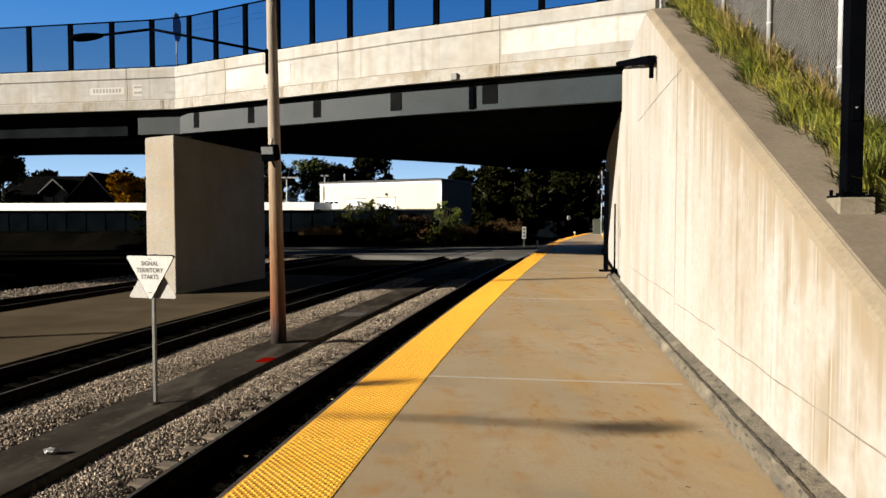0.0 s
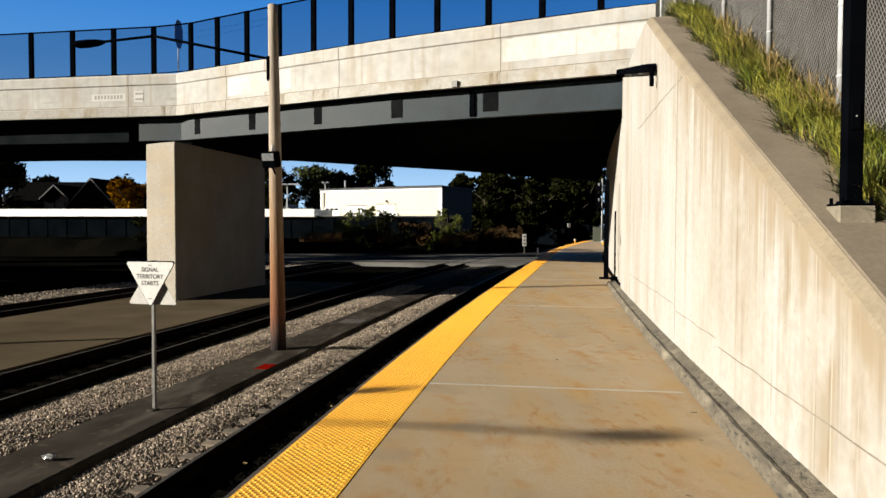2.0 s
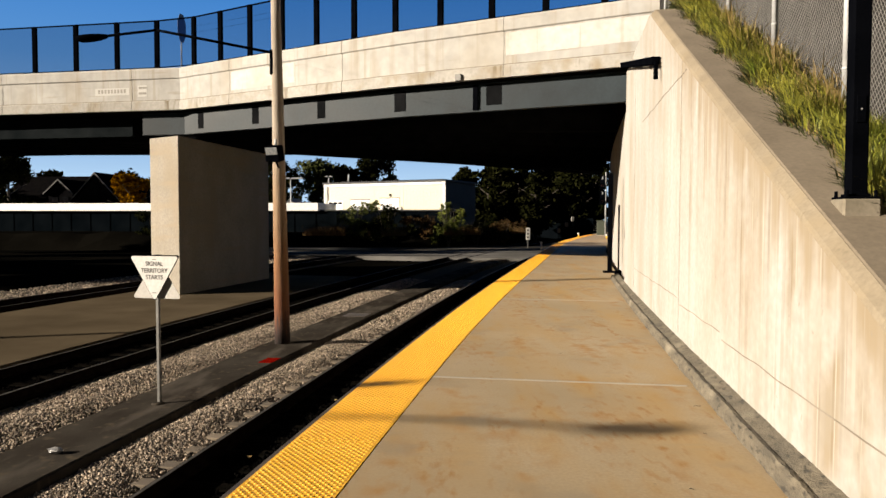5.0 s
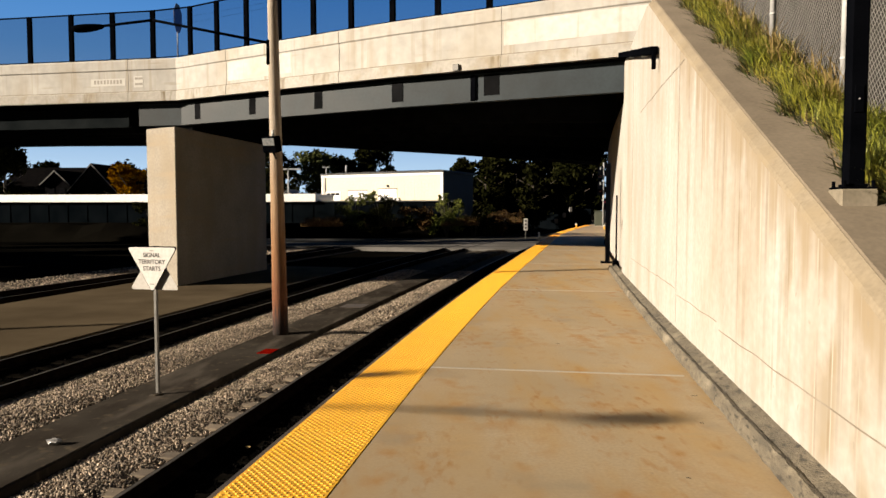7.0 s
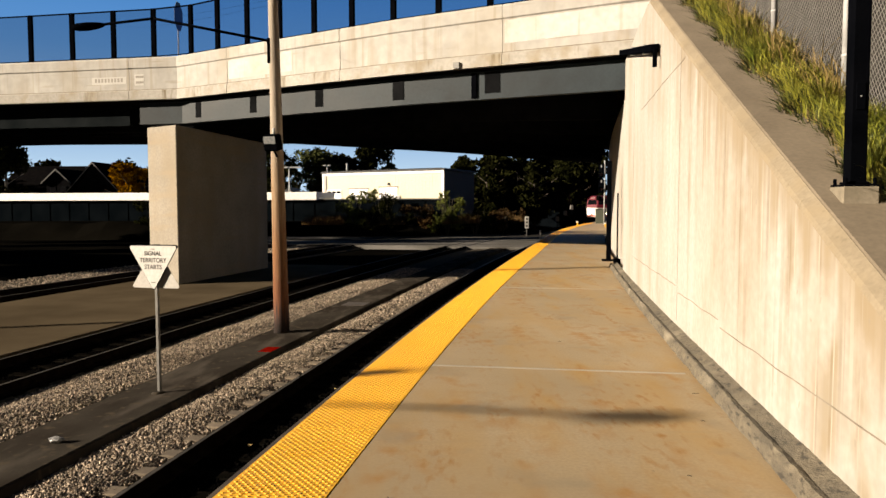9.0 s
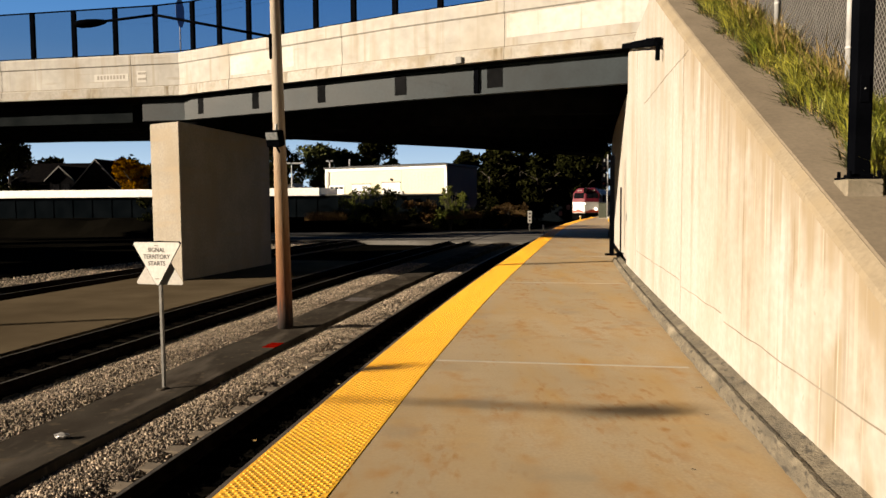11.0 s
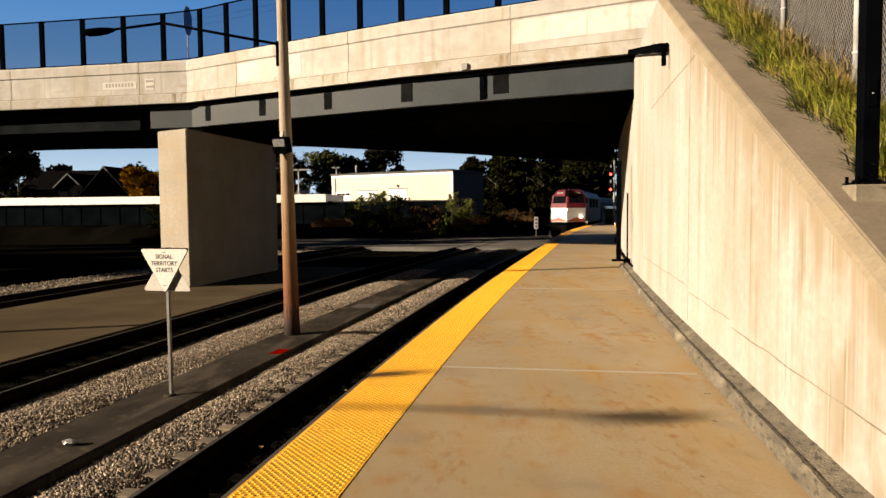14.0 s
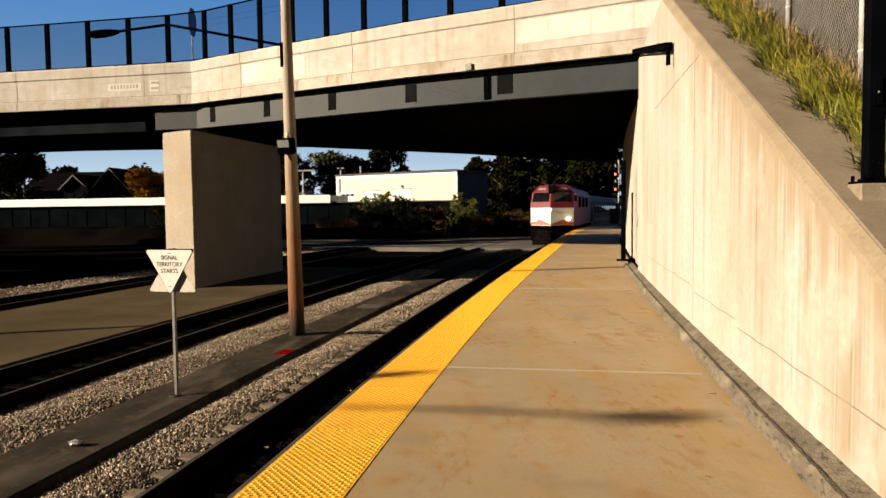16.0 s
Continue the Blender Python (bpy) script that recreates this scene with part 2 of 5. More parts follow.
KERB = layered(material("kerb concrete", (0.17, 0.142, 0.098), (0.27, 0.228, 0.16), 0.92, 12, 60, 0.6, depth=0.02), (((5.0, 3.0, 9.0), (0.46, 0.70), (0.10, 0.086, 0.062), 0), ((22, 9, 30), (0.54, 0.66), (0.045, 0.039, 0.029), 0), ((3, 1.5, 4), (0.56, 0.75), (0.30, 0.26, 0.19), 0)))
YELLOW = material("tactile yellow", (1.50, 0.77, 0.020), (1.62, 0.89, 0.05), 0.5, 2.0, 30, 0.05, spots=((1.36, 0.64, 0.012), 1.2, 0.4))
YELLOWDOT = material("orange-yellow studs", (1.48, 0.72, 0.022), (1.60, 0.85, 0.075), 0.5, 2.0, 30, 0.0)
EDGE = material("platform edging", (0.06, 0.045, 0.033), (0.13, 0.10, 0.072), 0.7, 4, 90, 0.2)
SEAL = material("pale joint sealant", (0.55, 0.5, 0.42), (0.66, 0.6, 0.5), 0.8, 6, 90, 0.1)
ASPHALT = layered(material("walkway asphalt", (0.060, 0.053, 0.045), (0.10, 0.089, 0.075), 0.93, 1.2, 60, 0.25, depth=0.008, spec=0.0), (((0.9, 0.5, 1), (0.44, 0.66), (0.036, 0.030, 0.025), 0), ((2.2, 0.6, 1), (0.52, 0.70), (0.105, 0.092, 0.078), 0), ((6, 6, 1), (0.60, 0.72), (0.10, 0.082, 0.06), 0)))
PAD = material("yard asphalt", (0.125, 0.098, 0.064), (0.19, 0.150, 0.100), 0.92, 0.5, 40, 0.15, depth=0.008, spec=0.0)
STONE = material("ballast stone", (0.26, 0.20, 0.14), (0.86, 0.70, 0.54), 0.92, 10, 60, 0.1, island=0.92)
# dark ballast taken near black: the rails' shade is in its colour
BEDDARK = material("dark shaded ballast", (0.003, 0.003, 0.003), (0.008, 0.0075, 0.007), 0.95, 3, 50, 0.6, depth=0.03, island=0.5, spec=0.0)
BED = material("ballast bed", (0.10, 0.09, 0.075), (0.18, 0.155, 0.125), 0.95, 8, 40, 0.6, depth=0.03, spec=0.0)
# yard earth with the bridge's and trees' shade put into its colour
GROUND = material("shade-dark ground", (0.003, 0.003, 0.0025), (0.010, 0.009, 0.007), 0.95, 0.15, 8, 0.3, depth=0.03, spec=0.0)
TIE = material("sunlit tie", (0.20, 0.15, 0.10), (0.40, 0.32, 0.225), 0.9, 3, 60, 0.4, random=0.35)
TIESHADE = material("shaded tie", (0.005, 0.005, 0.004), (0.014, 0.012, 0.010), 0.9, 4, 60, 0.4, random=0.3, spec=0.0)
RAIL = material("rail steel", (0.010, 0.0075, 0.006), (0.024, 0.017, 0.013), 0.75, 6, 80, 0.2, spec=0.0)
RAILHEAD = material("worn rail head", (0.09, 0.082, 0.074), (0.15, 0.138, 0.126), 0.75, 6, 40, 0.03, metal=0.2, spec=0.1)
STEEL = layered(material("blue grey girder paint", (0.019, 0.031, 0.040), (0.038, 0.058, 0.072), 0.6, 0.8, 12, 0.03, spec=0.2), (((0.7, 0.7, 0.5), (0.5, 0.75), (0.016, 0.021, 0.025), 0),))
# girder paint darkened for the side span, which gets less sun
STEELSHADE = material("shaded girder paint", (0.012, 0.016, 0.018), (0.026, 0.031, 0.034), 0.7, 0.9, 14, 0.05, spec=0.0)
STEELDARK = material("dark and shaded girder paint", (0.009, 0.010, 0.011), (0.017, 0.018, 0.02), 0.7, 2, 50, 0.05, spec=0.0)
# the shade under the deck is put into this near-black concrete
SOFFIT = material("shaded soffit concrete", (0.012, 0.011, 0.010), (0.022, 0.02, 0.018), 0.95, 0.7, 40, 0.1, spec=0.0)
BLACK = material("black painted steel", (0.0018, 0.0022, 0.0034), (0.0040, 0.0046, 0.0066), 0.7, 3, 40, 0.03, spec=0.0)
GALV = material("galvanised steel", (0.60, 0.61, 0.62), (0.78, 0.79, 0.80), 0.5, 6, 30, 0.03, metal=0.1)
WIRE = material("dull galvanised wire", (0.20, 0.192, 0.18), (0.31, 0.30, 0.28), 0.6, 6, 30, 0.0)
WALLLINE = material("faint casting line", (0.30, 0.25, 0.19), (0.46, 0.40, 0.32), 0.9, 3, 20, 0.0)
POST = material("grey sign post", (0.22, 0.22, 0.21), (0.34, 0.33, 0.31), 0.55, 6, 80, 0.1, metal=0.4)


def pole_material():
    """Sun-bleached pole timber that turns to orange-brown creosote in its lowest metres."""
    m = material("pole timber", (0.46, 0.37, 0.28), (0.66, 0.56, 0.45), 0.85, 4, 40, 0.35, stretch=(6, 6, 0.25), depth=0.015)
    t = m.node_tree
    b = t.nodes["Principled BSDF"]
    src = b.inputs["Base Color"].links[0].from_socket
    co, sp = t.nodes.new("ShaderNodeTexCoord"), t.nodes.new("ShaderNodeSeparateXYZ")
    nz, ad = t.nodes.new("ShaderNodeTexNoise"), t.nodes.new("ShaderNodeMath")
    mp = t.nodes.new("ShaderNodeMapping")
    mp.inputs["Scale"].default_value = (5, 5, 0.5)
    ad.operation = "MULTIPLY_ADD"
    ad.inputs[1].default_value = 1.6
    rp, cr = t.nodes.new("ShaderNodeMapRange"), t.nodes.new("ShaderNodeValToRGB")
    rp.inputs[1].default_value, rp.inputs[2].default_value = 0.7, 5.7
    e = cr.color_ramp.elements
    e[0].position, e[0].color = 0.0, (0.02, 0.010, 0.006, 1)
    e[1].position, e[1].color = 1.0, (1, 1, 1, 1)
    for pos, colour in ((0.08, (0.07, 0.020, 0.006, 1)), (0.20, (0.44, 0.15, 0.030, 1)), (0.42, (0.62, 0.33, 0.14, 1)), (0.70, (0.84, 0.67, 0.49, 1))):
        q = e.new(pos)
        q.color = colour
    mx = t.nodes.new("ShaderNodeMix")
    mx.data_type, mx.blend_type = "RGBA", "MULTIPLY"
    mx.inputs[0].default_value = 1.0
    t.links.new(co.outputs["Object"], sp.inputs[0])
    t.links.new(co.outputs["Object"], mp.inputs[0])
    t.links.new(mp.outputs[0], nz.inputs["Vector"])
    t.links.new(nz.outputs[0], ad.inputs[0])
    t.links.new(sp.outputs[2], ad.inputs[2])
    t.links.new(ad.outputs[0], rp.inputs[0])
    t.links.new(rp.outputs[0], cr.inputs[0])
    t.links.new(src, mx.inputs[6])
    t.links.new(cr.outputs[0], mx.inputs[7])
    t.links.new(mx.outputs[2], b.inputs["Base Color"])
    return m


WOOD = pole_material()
WHITE = material("white sign sheet", (1.02, 1.0, 0.96), (1.1, 1.08, 1.04), 0.5, 3, 20, 0.02)
GREYSIGN = material("dull white sign sheet", (0.72, 0.69, 0.64), (0.86, 0.83, 0.78), 0.6, 3, 20, 0.02)
INK = material("faded black lettering", (0.06, 0.058, 0.055), (0.10, 0.095, 0.09), 0.7, 8, 60, 0)
PANEL = material("faded panel paint", (0.90, 0.88, 0.83), (1.0, 0.98, 0.93), 0.8, 3, 60, 0.05)
FADED = material("faded lettering paint", (0.46, 0.43, 0.39), (0.60, 0.56, 0.51), 0.8, 6, 60, 0.05)
# the long dark streaks stand in for tree shadows across the asphalt
ROAD = layered(material("road asphalt", (0.19, 0.184, 0.17), (0.30, 0.29, 0.274), 0.95, 0.25, 10, 0.1, spec=0.0), (((0.07, 0.55, 1), (0.47, 0.56), (0.045, 0.042, 0.038), 0), ((0.4, 1.2, 1), (0.56, 0.72), (0.09, 0.085, 0.075), 0)))
REDPAINT = material("red paint mark", (0.22, 0.006, 0.003), (0.36, 0.011, 0.005), 0.9, 9, 80, 0.2, spec=0.0)
WHITEMETAL = material("white metal siding", (1.0, 0.98, 0.93), (1.1, 1.08, 1.04), 0.5, 0.4, 6, 0.02)
CREAMMETAL = material("cream metal siding", (1.02, 0.90, 0.66), (1.10, 0.98, 0.74), 0.5, 0.4, 6, 0.02)
WHITEROOF = material("white coated roof metal", (1.55, 1.55, 1.55), (1.65, 1.65, 1.65), 0.5, 0.4, 6, 0.02)
TRIM = material("grey house trim", (0.07, 0.072, 0.075), (0.11, 0.112, 0.115), 0.7, 2, 20, 0.02)
GREYMETAL = material("grey shaded siding", (0.07, 0.075, 0.08), (0.10, 0.105, 0.11), 0.7, 0.4, 20, 0.02)
# wall colour taken near black to stand in for shade
DARKWALL = material("shaded blue wall", (0.003, 0.005, 0.007), (0.007, 0.010, 0.013), 0.9, 0.5, 20, 0.03, spec=0.0)
# house roofs and walls hold their shade in these near-black colours
ROOFSHINGLE = material("shaded shingles", (0.005, 0.005, 0.006), (0.011, 0.010, 0.010), 0.95, 2, 30, 0.2, spec=0.0)
HOUSEWALL = material("shaded clapboard", (0.006, 0.006, 0.007), (0.012, 0.012, 0.013), 0.9, 1, 30, 0.1, spec=0.0)
LEAF = material("green leaves", (0.07, 0.09, 0.018), (0.17, 0.19, 0.045), 0.75, 0.6, 10, 0, island=0.6, spec=0.12)
# near-black green: the crowns' shade is painted into the leaves
LEAFDARK = material("shade-dark green leaves", (0.010, 0.013, 0.004), (0.034, 0.036, 0.011), 0.85, 0.5, 10, 0, island=0.6, spec=0.0)
LEAFRUSSET = material("russet leaves", (0.05, 0.032, 0.012), (0.15, 0.085, 0.03), 0.8, 0.6, 10, 0, island=0.6, spec=0.06)
LEAFSHRUB = material("shrub leaves", (0.08, 0.105, 0.012), (0.24, 0.27, 0.05), 0.75, 0.6, 10, 0, island=0.6, spec=0.1)
LEAFORANGE = material("autumn leaves", (0.14, 0.062, 0.001), (0.46, 0.215, 0.003), 0.8, 0.6, 10, 0, island=0.5, spec=0.0)
BARK = material("bark", (0.05, 0.04, 0.03), (0.10, 0.08, 0.06), 0.95, 4, 40, 0.5)
GRASS = material("grass blades", (0.17, 0.23, 0.014), (0.80, 0.74, 0.09), 0.6, 3, 20, 0, island=0.6)
GRASSDEEP = material("deep green grass blades", (0.035, 0.055, 0.008), (0.13, 0.16, 0.02), 0.7, 3, 20, 0, island=0.6)
STRAW = material("dry grass", (0.40, 0.26, 0.07), (0.74, 0.54, 0.20), 0.8, 3, 20, 0, island=0.5)
STRAWDULL = material("dull russet grass", (0.13, 0.075, 0.028), (0.27, 0.165, 0.065), 0.85, 0.4, 20, 0, island=0.6, spec=0.1)
SOIL = material("bank soil", (0.09, 0.075, 0.04), (0.15, 0.12, 0.07), 0.95, 3, 40, 0.5)
SLAT = material("fence privacy fabric", (0.036, 0.034, 0.031), (0.068, 0.064, 0.059), 0.9, 2.5, 20, 0.2, spec=0.1)
MESH = screen("dark blue fence mesh", (0.0, 0.006, 0.05), 0.4)
GLASS = glass("dark window glass", (0.004, 0.004, 0.005))
MAROON = material("maroon paint", (0.18, 0.014, 0.032), (0.24, 0.024, 0.045), 0.5, 1, 40, 0.02, spec=0.15)
MAROONDARK = material("dark maroon paint", (0.12, 0.012, 0.025), (0.16, 0.02, 0.035), 0.6, 1, 40, 0.02, spec=0.15)
CREAM = material("white nose paint", (0.95, 0.95, 0.92), (1.05, 1.05, 1.02), 0.4, 1, 40, 0.02)
REDSTRIPE = material("red stripe paint", (0.45, 0.06, 0.03), (0.52, 0.09, 0.04), 0.45, 2, 40, 0.02)
# stainless steel darkened to hold the train's shaded side
SILVER = material("shade-darkened coach steel", (0.028, 0.028, 0.03), (0.048, 0.048, 0.05), 0.6, 1, 30, 0.05, spec=0.15)
UNDER = material("underframe grime", (0.003, 0.003, 0.003), (0.009, 0.008, 0.007), 0.9, 5, 60, 0.2, spec=0.0)
GREENBOX = material("green cabinet paint", (0.055, 0.068, 0.040), (0.08, 0.095, 0.06), 0.6, 2, 40, 0.05)
HEADLIGHT = glow("headlight", (1.0, 0.9, 0.75), 5.0)
REDGLOW = glow("glowing red signal disc", (1.0, 0.06, 0.04), 4.0)
REDLENS = material("dark red lens", (0.10, 0.006, 0.006), (0.14, 0.01, 0.01), 0.2, 5, 40, 0)
LENS = material("lamp lens", (0.25, 0.27, 0.28), (0.45, 0.47, 0.48), 0.12, 20, 60, 0.2)
PLASTIC = material("crumpled clear plastic", (0.2, 0.2, 0.2), (0.6, 0.6, 0.6), 0.2, 25, 60, 0.5)


# ---------------------------------------------------------------- tools
def swing(u):
    """How far the platform's edge is bent back from the tracks to fit the camera's view."""
    return 0.35 * math.sin(math.pi * (min(max(u, 3.0), 55.0) - 3.0) / 52) ** 2


def ex(u):
    v = min(u, 110.0)
    return -1.81 + 0.137 * v + 0.00113 * v * v + (u - v) * (0.137 + 0.00226 * 110)


def slope(u):
    return 0.137 + 0.00226 * min(u, 110.0)


def along(u, o, z=0.0):
    """The point that lies o to the left of the platform's yellow edge, u metres ahead."""
    s = slope(u)
    h = math.hypot(1, s)
    back = swing(u) * min(1.0, max(0.0, (o + 3.1) / 2.4)) if o < 0.2 else 0.0
    return Vector((ex(u) + back - o / h, u + o * s / h, z))


def heading(u):
    """Turn about z of a thing whose y axis follows the tracks."""
    return -math.degrees(math.atan(slope(u)))


def mesh_of(bm, name, mat, smooth=False):
    me = bpy.data.meshes.new(name)
    bm.normal_update()
    bm.to_mesh(me)
    bm.free()
    for m in (mat if isinstance(mat, (list, tuple)) else [mat]):
        me.materials.append(m)
    if smooth:
        me.polygons.foreach_set("use_smooth", [True] * len(me.polygons))
    return me


def part(name, bm, mat, parent=None, label="", smooth=False, m=None):
    ob = new(name, bm if isinstance(bm, bpy.types.Mesh) else mesh_of(bm, name, mat, smooth))
    if parent:
        ob.parent = parent
    if m is not None:
        ob.matrix_basis = m
    return tagged(ob, label)


def thing(name, label, category, m=None, group="", kind=""):
    ob = new(name)
    ob.empty_display_size = 0.1
    if m is not None:
        ob.matrix_basis = m
    return tagged(ob, label, category, group, kind)


def box(bm, x0, x1, y0, y1, z0, z1, bevel=0.0, m=None, mat=0):
    vs = [bm.verts.new((x, y, z)) for x, y, z in itertools.product((x0, x1), (y0, y1), (z0, z1))]
    fs = [bm.faces.new([vs[i] for i in f]) for f in ((0, 1, 3, 2), (4, 6, 7, 5), (0, 4, 5, 1), (2, 3, 7, 6), (0, 2, 6, 4), (1, 5, 7, 3))]
    for f in fs:
        f.material_index = mat
    if bevel:
        es = list({e for f in fs for e in f.edges})
        r = bmesh.ops.bevel(bm, geom=es, offset=bevel, segments=1, affect="EDGES")
        vs = list({v for f in r["faces"] for v in f.verts} | {v for v in vs if v.is_valid})
    if m is not None:
        bmesh.ops.transform(bm, matrix=m, verts=vs)
    return bm


def boxed(*a, **k):
    return box(bmesh.new(), *a, **k)


def tube(bm, p, q, r0, r1=None, n=10, caps=True, mat=0):
    p, q = Vector(p), Vector(q)
    r1 = r0 if r1 is None else r1
    turn = (q - p).to_track_quat("Z", "Y").to_matrix()
    rings = []
    for c, r in ((p, r0), (q, r1)):
        rings.append([bm.verts.new(c + turn @ Vector((r * math.cos(a), r * math.sin(a), 0))) for a in [2 * math.pi * i / n for i in range(n)]])
    for i in range(n):
        f = bm.faces.new((rings[0][i], rings[0][(i + 1) % n], rings[1][(i + 1) % n], rings[1][i]))
        f.smooth = n > 7
        f.material_index = mat
    if caps:
        bm.faces.new(rings[0][::-1]).material_index = mat
        bm.faces.new(rings[1]).material_index = mat
    return bm


def prism(bm, rings, closed=True, caps=True, mat=0):
    """Skin over rings of points."""
    vr = [[bm.verts.new(p) for p in ring] for ring in rings]
    n = len(vr[0])
    for a, b in zip(vr, vr[1:]):
        for i in range(n if closed else n - 1):
            bm.faces.new((a[i], a[(i + 1) % n], b[(i + 1) % n], b[i])).material_index = mat
    if caps and closed:
        bm.faces.new(vr[0][::-1]).material_index = mat
        bm.faces.new(vr[-1]).material_index = mat
    bmesh.ops.recalc_face_normals(bm, faces=bm.faces[:])
    return bm


def sweep(section, us, closed=True, caps=True):
    """A section of (offset, height) carried along the tracks' curve."""
    return prism(bmesh.new(), [[along(u, o, z) for o, z in section] for u in us], closed, caps)


def steps(a, b, d):
    n = max(1, round((b - a) / d))
    return [a + (b - a) * i / n for i in range(n + 1)]


def raw_mesh(name, verts, tris, mat, smooth=False):
    """A mesh from numpy arrays of vertices and equal-sided faces."""
    me = bpy.data.meshes.new(name)
    k = tris.shape[1]
    me.vertices.add(len(verts))
    me.vertices.foreach_set("co", verts.astype(np.float32).ravel())
    me.loops.add(tris.size)
    me.loops.foreach_set("vertex_index", tris.astype(np.int32).ravel())
    me.polygons.add(len(tris))
    me.polygons.foreach_set("loop_start", np.arange(0, tris.size, k, dtype=np.int32))
    me.update(calc_edges=True)
    me.materials.append(mat)
    return me


RNG = np.random.default_rng(7)
OCT_V = np.array([(1, 0, 0), (-1, 0, 0), (0, 1, 0), (0, -1, 0), (0, 0, 1), (0, 0, -1)], float)
OCT_F = np.array([(0, 2, 4), (2, 1, 4), (1, 3, 4), (3, 0, 4), (2, 0, 5), (1, 2, 5), (3, 1, 5), (0, 3, 5)])


def scatter_stones(name, centres, size, mat):
    """Broken stones, each of its own shape and lie."""
    n, k = len(centres), len(OCT_V)
    v = OCT_V[None] * size * RNG.uniform(0.55, 1.5, (n, 1, 1)) * RNG.uniform(0.55, 1.1, (n, 1, 3)) * RNG.uniform(0.7, 1.25, (n, k, 1))
    v = v + RNG.normal(0, size * 0.22, (n, k, 3))
    q = RNG.normal(size=(n, 4))
    q /= np.linalg.norm(q, axis=1)[:, None]
    w, u = q[:, None, :1], q[:, None, 1:]
    v = v + 2 * np.cross(u, np.cross(u, v) + w * v)
    v = v + centres[:, None]
    f = (OCT_F[None] + (np.arange(n) * k)[:, None, None]).reshape(-1, 3)
    return raw_mesh(name, v.reshape(-1, 3), f, mat)


def track_points(n, u0, u1, o0, o1, z, dz=0.02, mound=0.0):
    """Random places on a strip along the tracks, heaped up in its middle."""
    u = u0 + (u1 - u0) * RNG.random(n)
    f = RNG.random(n)
    o = o0 + (o1 - o0) * f
    s = 0.137 + 0.00226 * u
    h = np.hypot(1, s)
    x = -1.81 + 0.137 * u + 0.00113 * u * u
    lift = mound * (np.sin(np.pi * f) ** 0.7 + 0.25 * np.sin(u * 1.7 + o * 3) * np.sin(np.pi * f))
    return np.stack([x - o / h, u + o * s / h, z + lift + RNG.uniform(-dz, dz, n)], -1)


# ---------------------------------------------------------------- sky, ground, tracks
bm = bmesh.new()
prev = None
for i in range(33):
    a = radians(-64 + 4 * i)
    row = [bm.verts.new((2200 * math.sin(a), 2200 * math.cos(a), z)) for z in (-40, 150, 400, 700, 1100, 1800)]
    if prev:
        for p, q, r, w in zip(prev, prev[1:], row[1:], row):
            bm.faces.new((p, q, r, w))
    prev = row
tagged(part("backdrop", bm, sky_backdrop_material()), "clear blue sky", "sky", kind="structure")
RAILTOP, GRADE = -1.22, -1.42
bm = bmesh.new()
grid = [-2500, -600, -200, -80, -30, 0, 30, 60, 90, 130, 200, 500, 2500]
vs = [[bm.verts.new((x, y, -1.55)) for x in grid] for y in grid]
for i in range(len(grid) - 1):
    for j in range(len(grid) - 1):
        bm.faces.new((vs[i][j], vs[i][j + 1], vs[i + 1][j + 1], vs[i + 1][j]))
tagged(part("ground", bm, GROUND), "earth of the rail yard, near-black to stand in for shade", "ground", kind="structure")

US = steps(-14, 110, 2.0) + [130, 160, 200, 260, 330]
tagged(part("ballast", sweep([(0.3, -1.54), (0.3, -1.42), (2.35, -1.43), (2.6, -1.46), (3.15, -1.41), (3.7, -1.48), (3.9, -1.54)], US), BED), "grey crushed stone bed of the near track", "ballast", kind="structure")
tagged(part("walkway", sweep([(3.78, -1.54), (3.80, -1.33), (3.84, -1.315), (4.95, -1.33), (5.0, -1.36), (5.02, -1.54)], US), ASPHALT), "dark asphalt walkway between two tracks", "walkway", kind="structure")
tagged(part("ballast", sweep([(4.98, -1.54), (5.03, -1.48), (5.8, -1.40), (6.5, -1.47), (6.8, -1.43), (8.8, -1.43), (9.0, -1.54)], US), BED), "grey crushed stone bed of the middle track", "ballast", kind="structure")
tagged(part("pavement", sweep([(8.88, -1.54), (8.9, -1.32), (8.95, -1.30), (15.1, -1.30), (15.2, -1.54)], US[:25]), PAD), "worn brown-grey asphalt of the yard under the bridge", "pavement", kind="structure")
tagged(part("ballast", sweep([(15.1, -1.54), (15.15, -1.43), (18.0, -1.43), (20.5, -1.36), (21.5, -1.54)], US), BED), "grey crushed stone bed of the far track", "ballast", kind="structure")


def rail_section(c):
    z = RAILTOP
    return [(c - 0.07, z - 0.18), (c - 0.07, z - 0.165), (c - 0.012, z - 0.14), (c - 0.012, z - 0.045), (c - 0.036, z - 0.032), (c - 0.034, z - 0.002),
            (c + 0.034, z - 0.002), (c + 0.036, z - 0.032), (c + 0.012, z - 0.045), (c + 0.012, z - 0.14), (c + 0.07, z - 0.165), (c + 0.07, z - 0.18)]


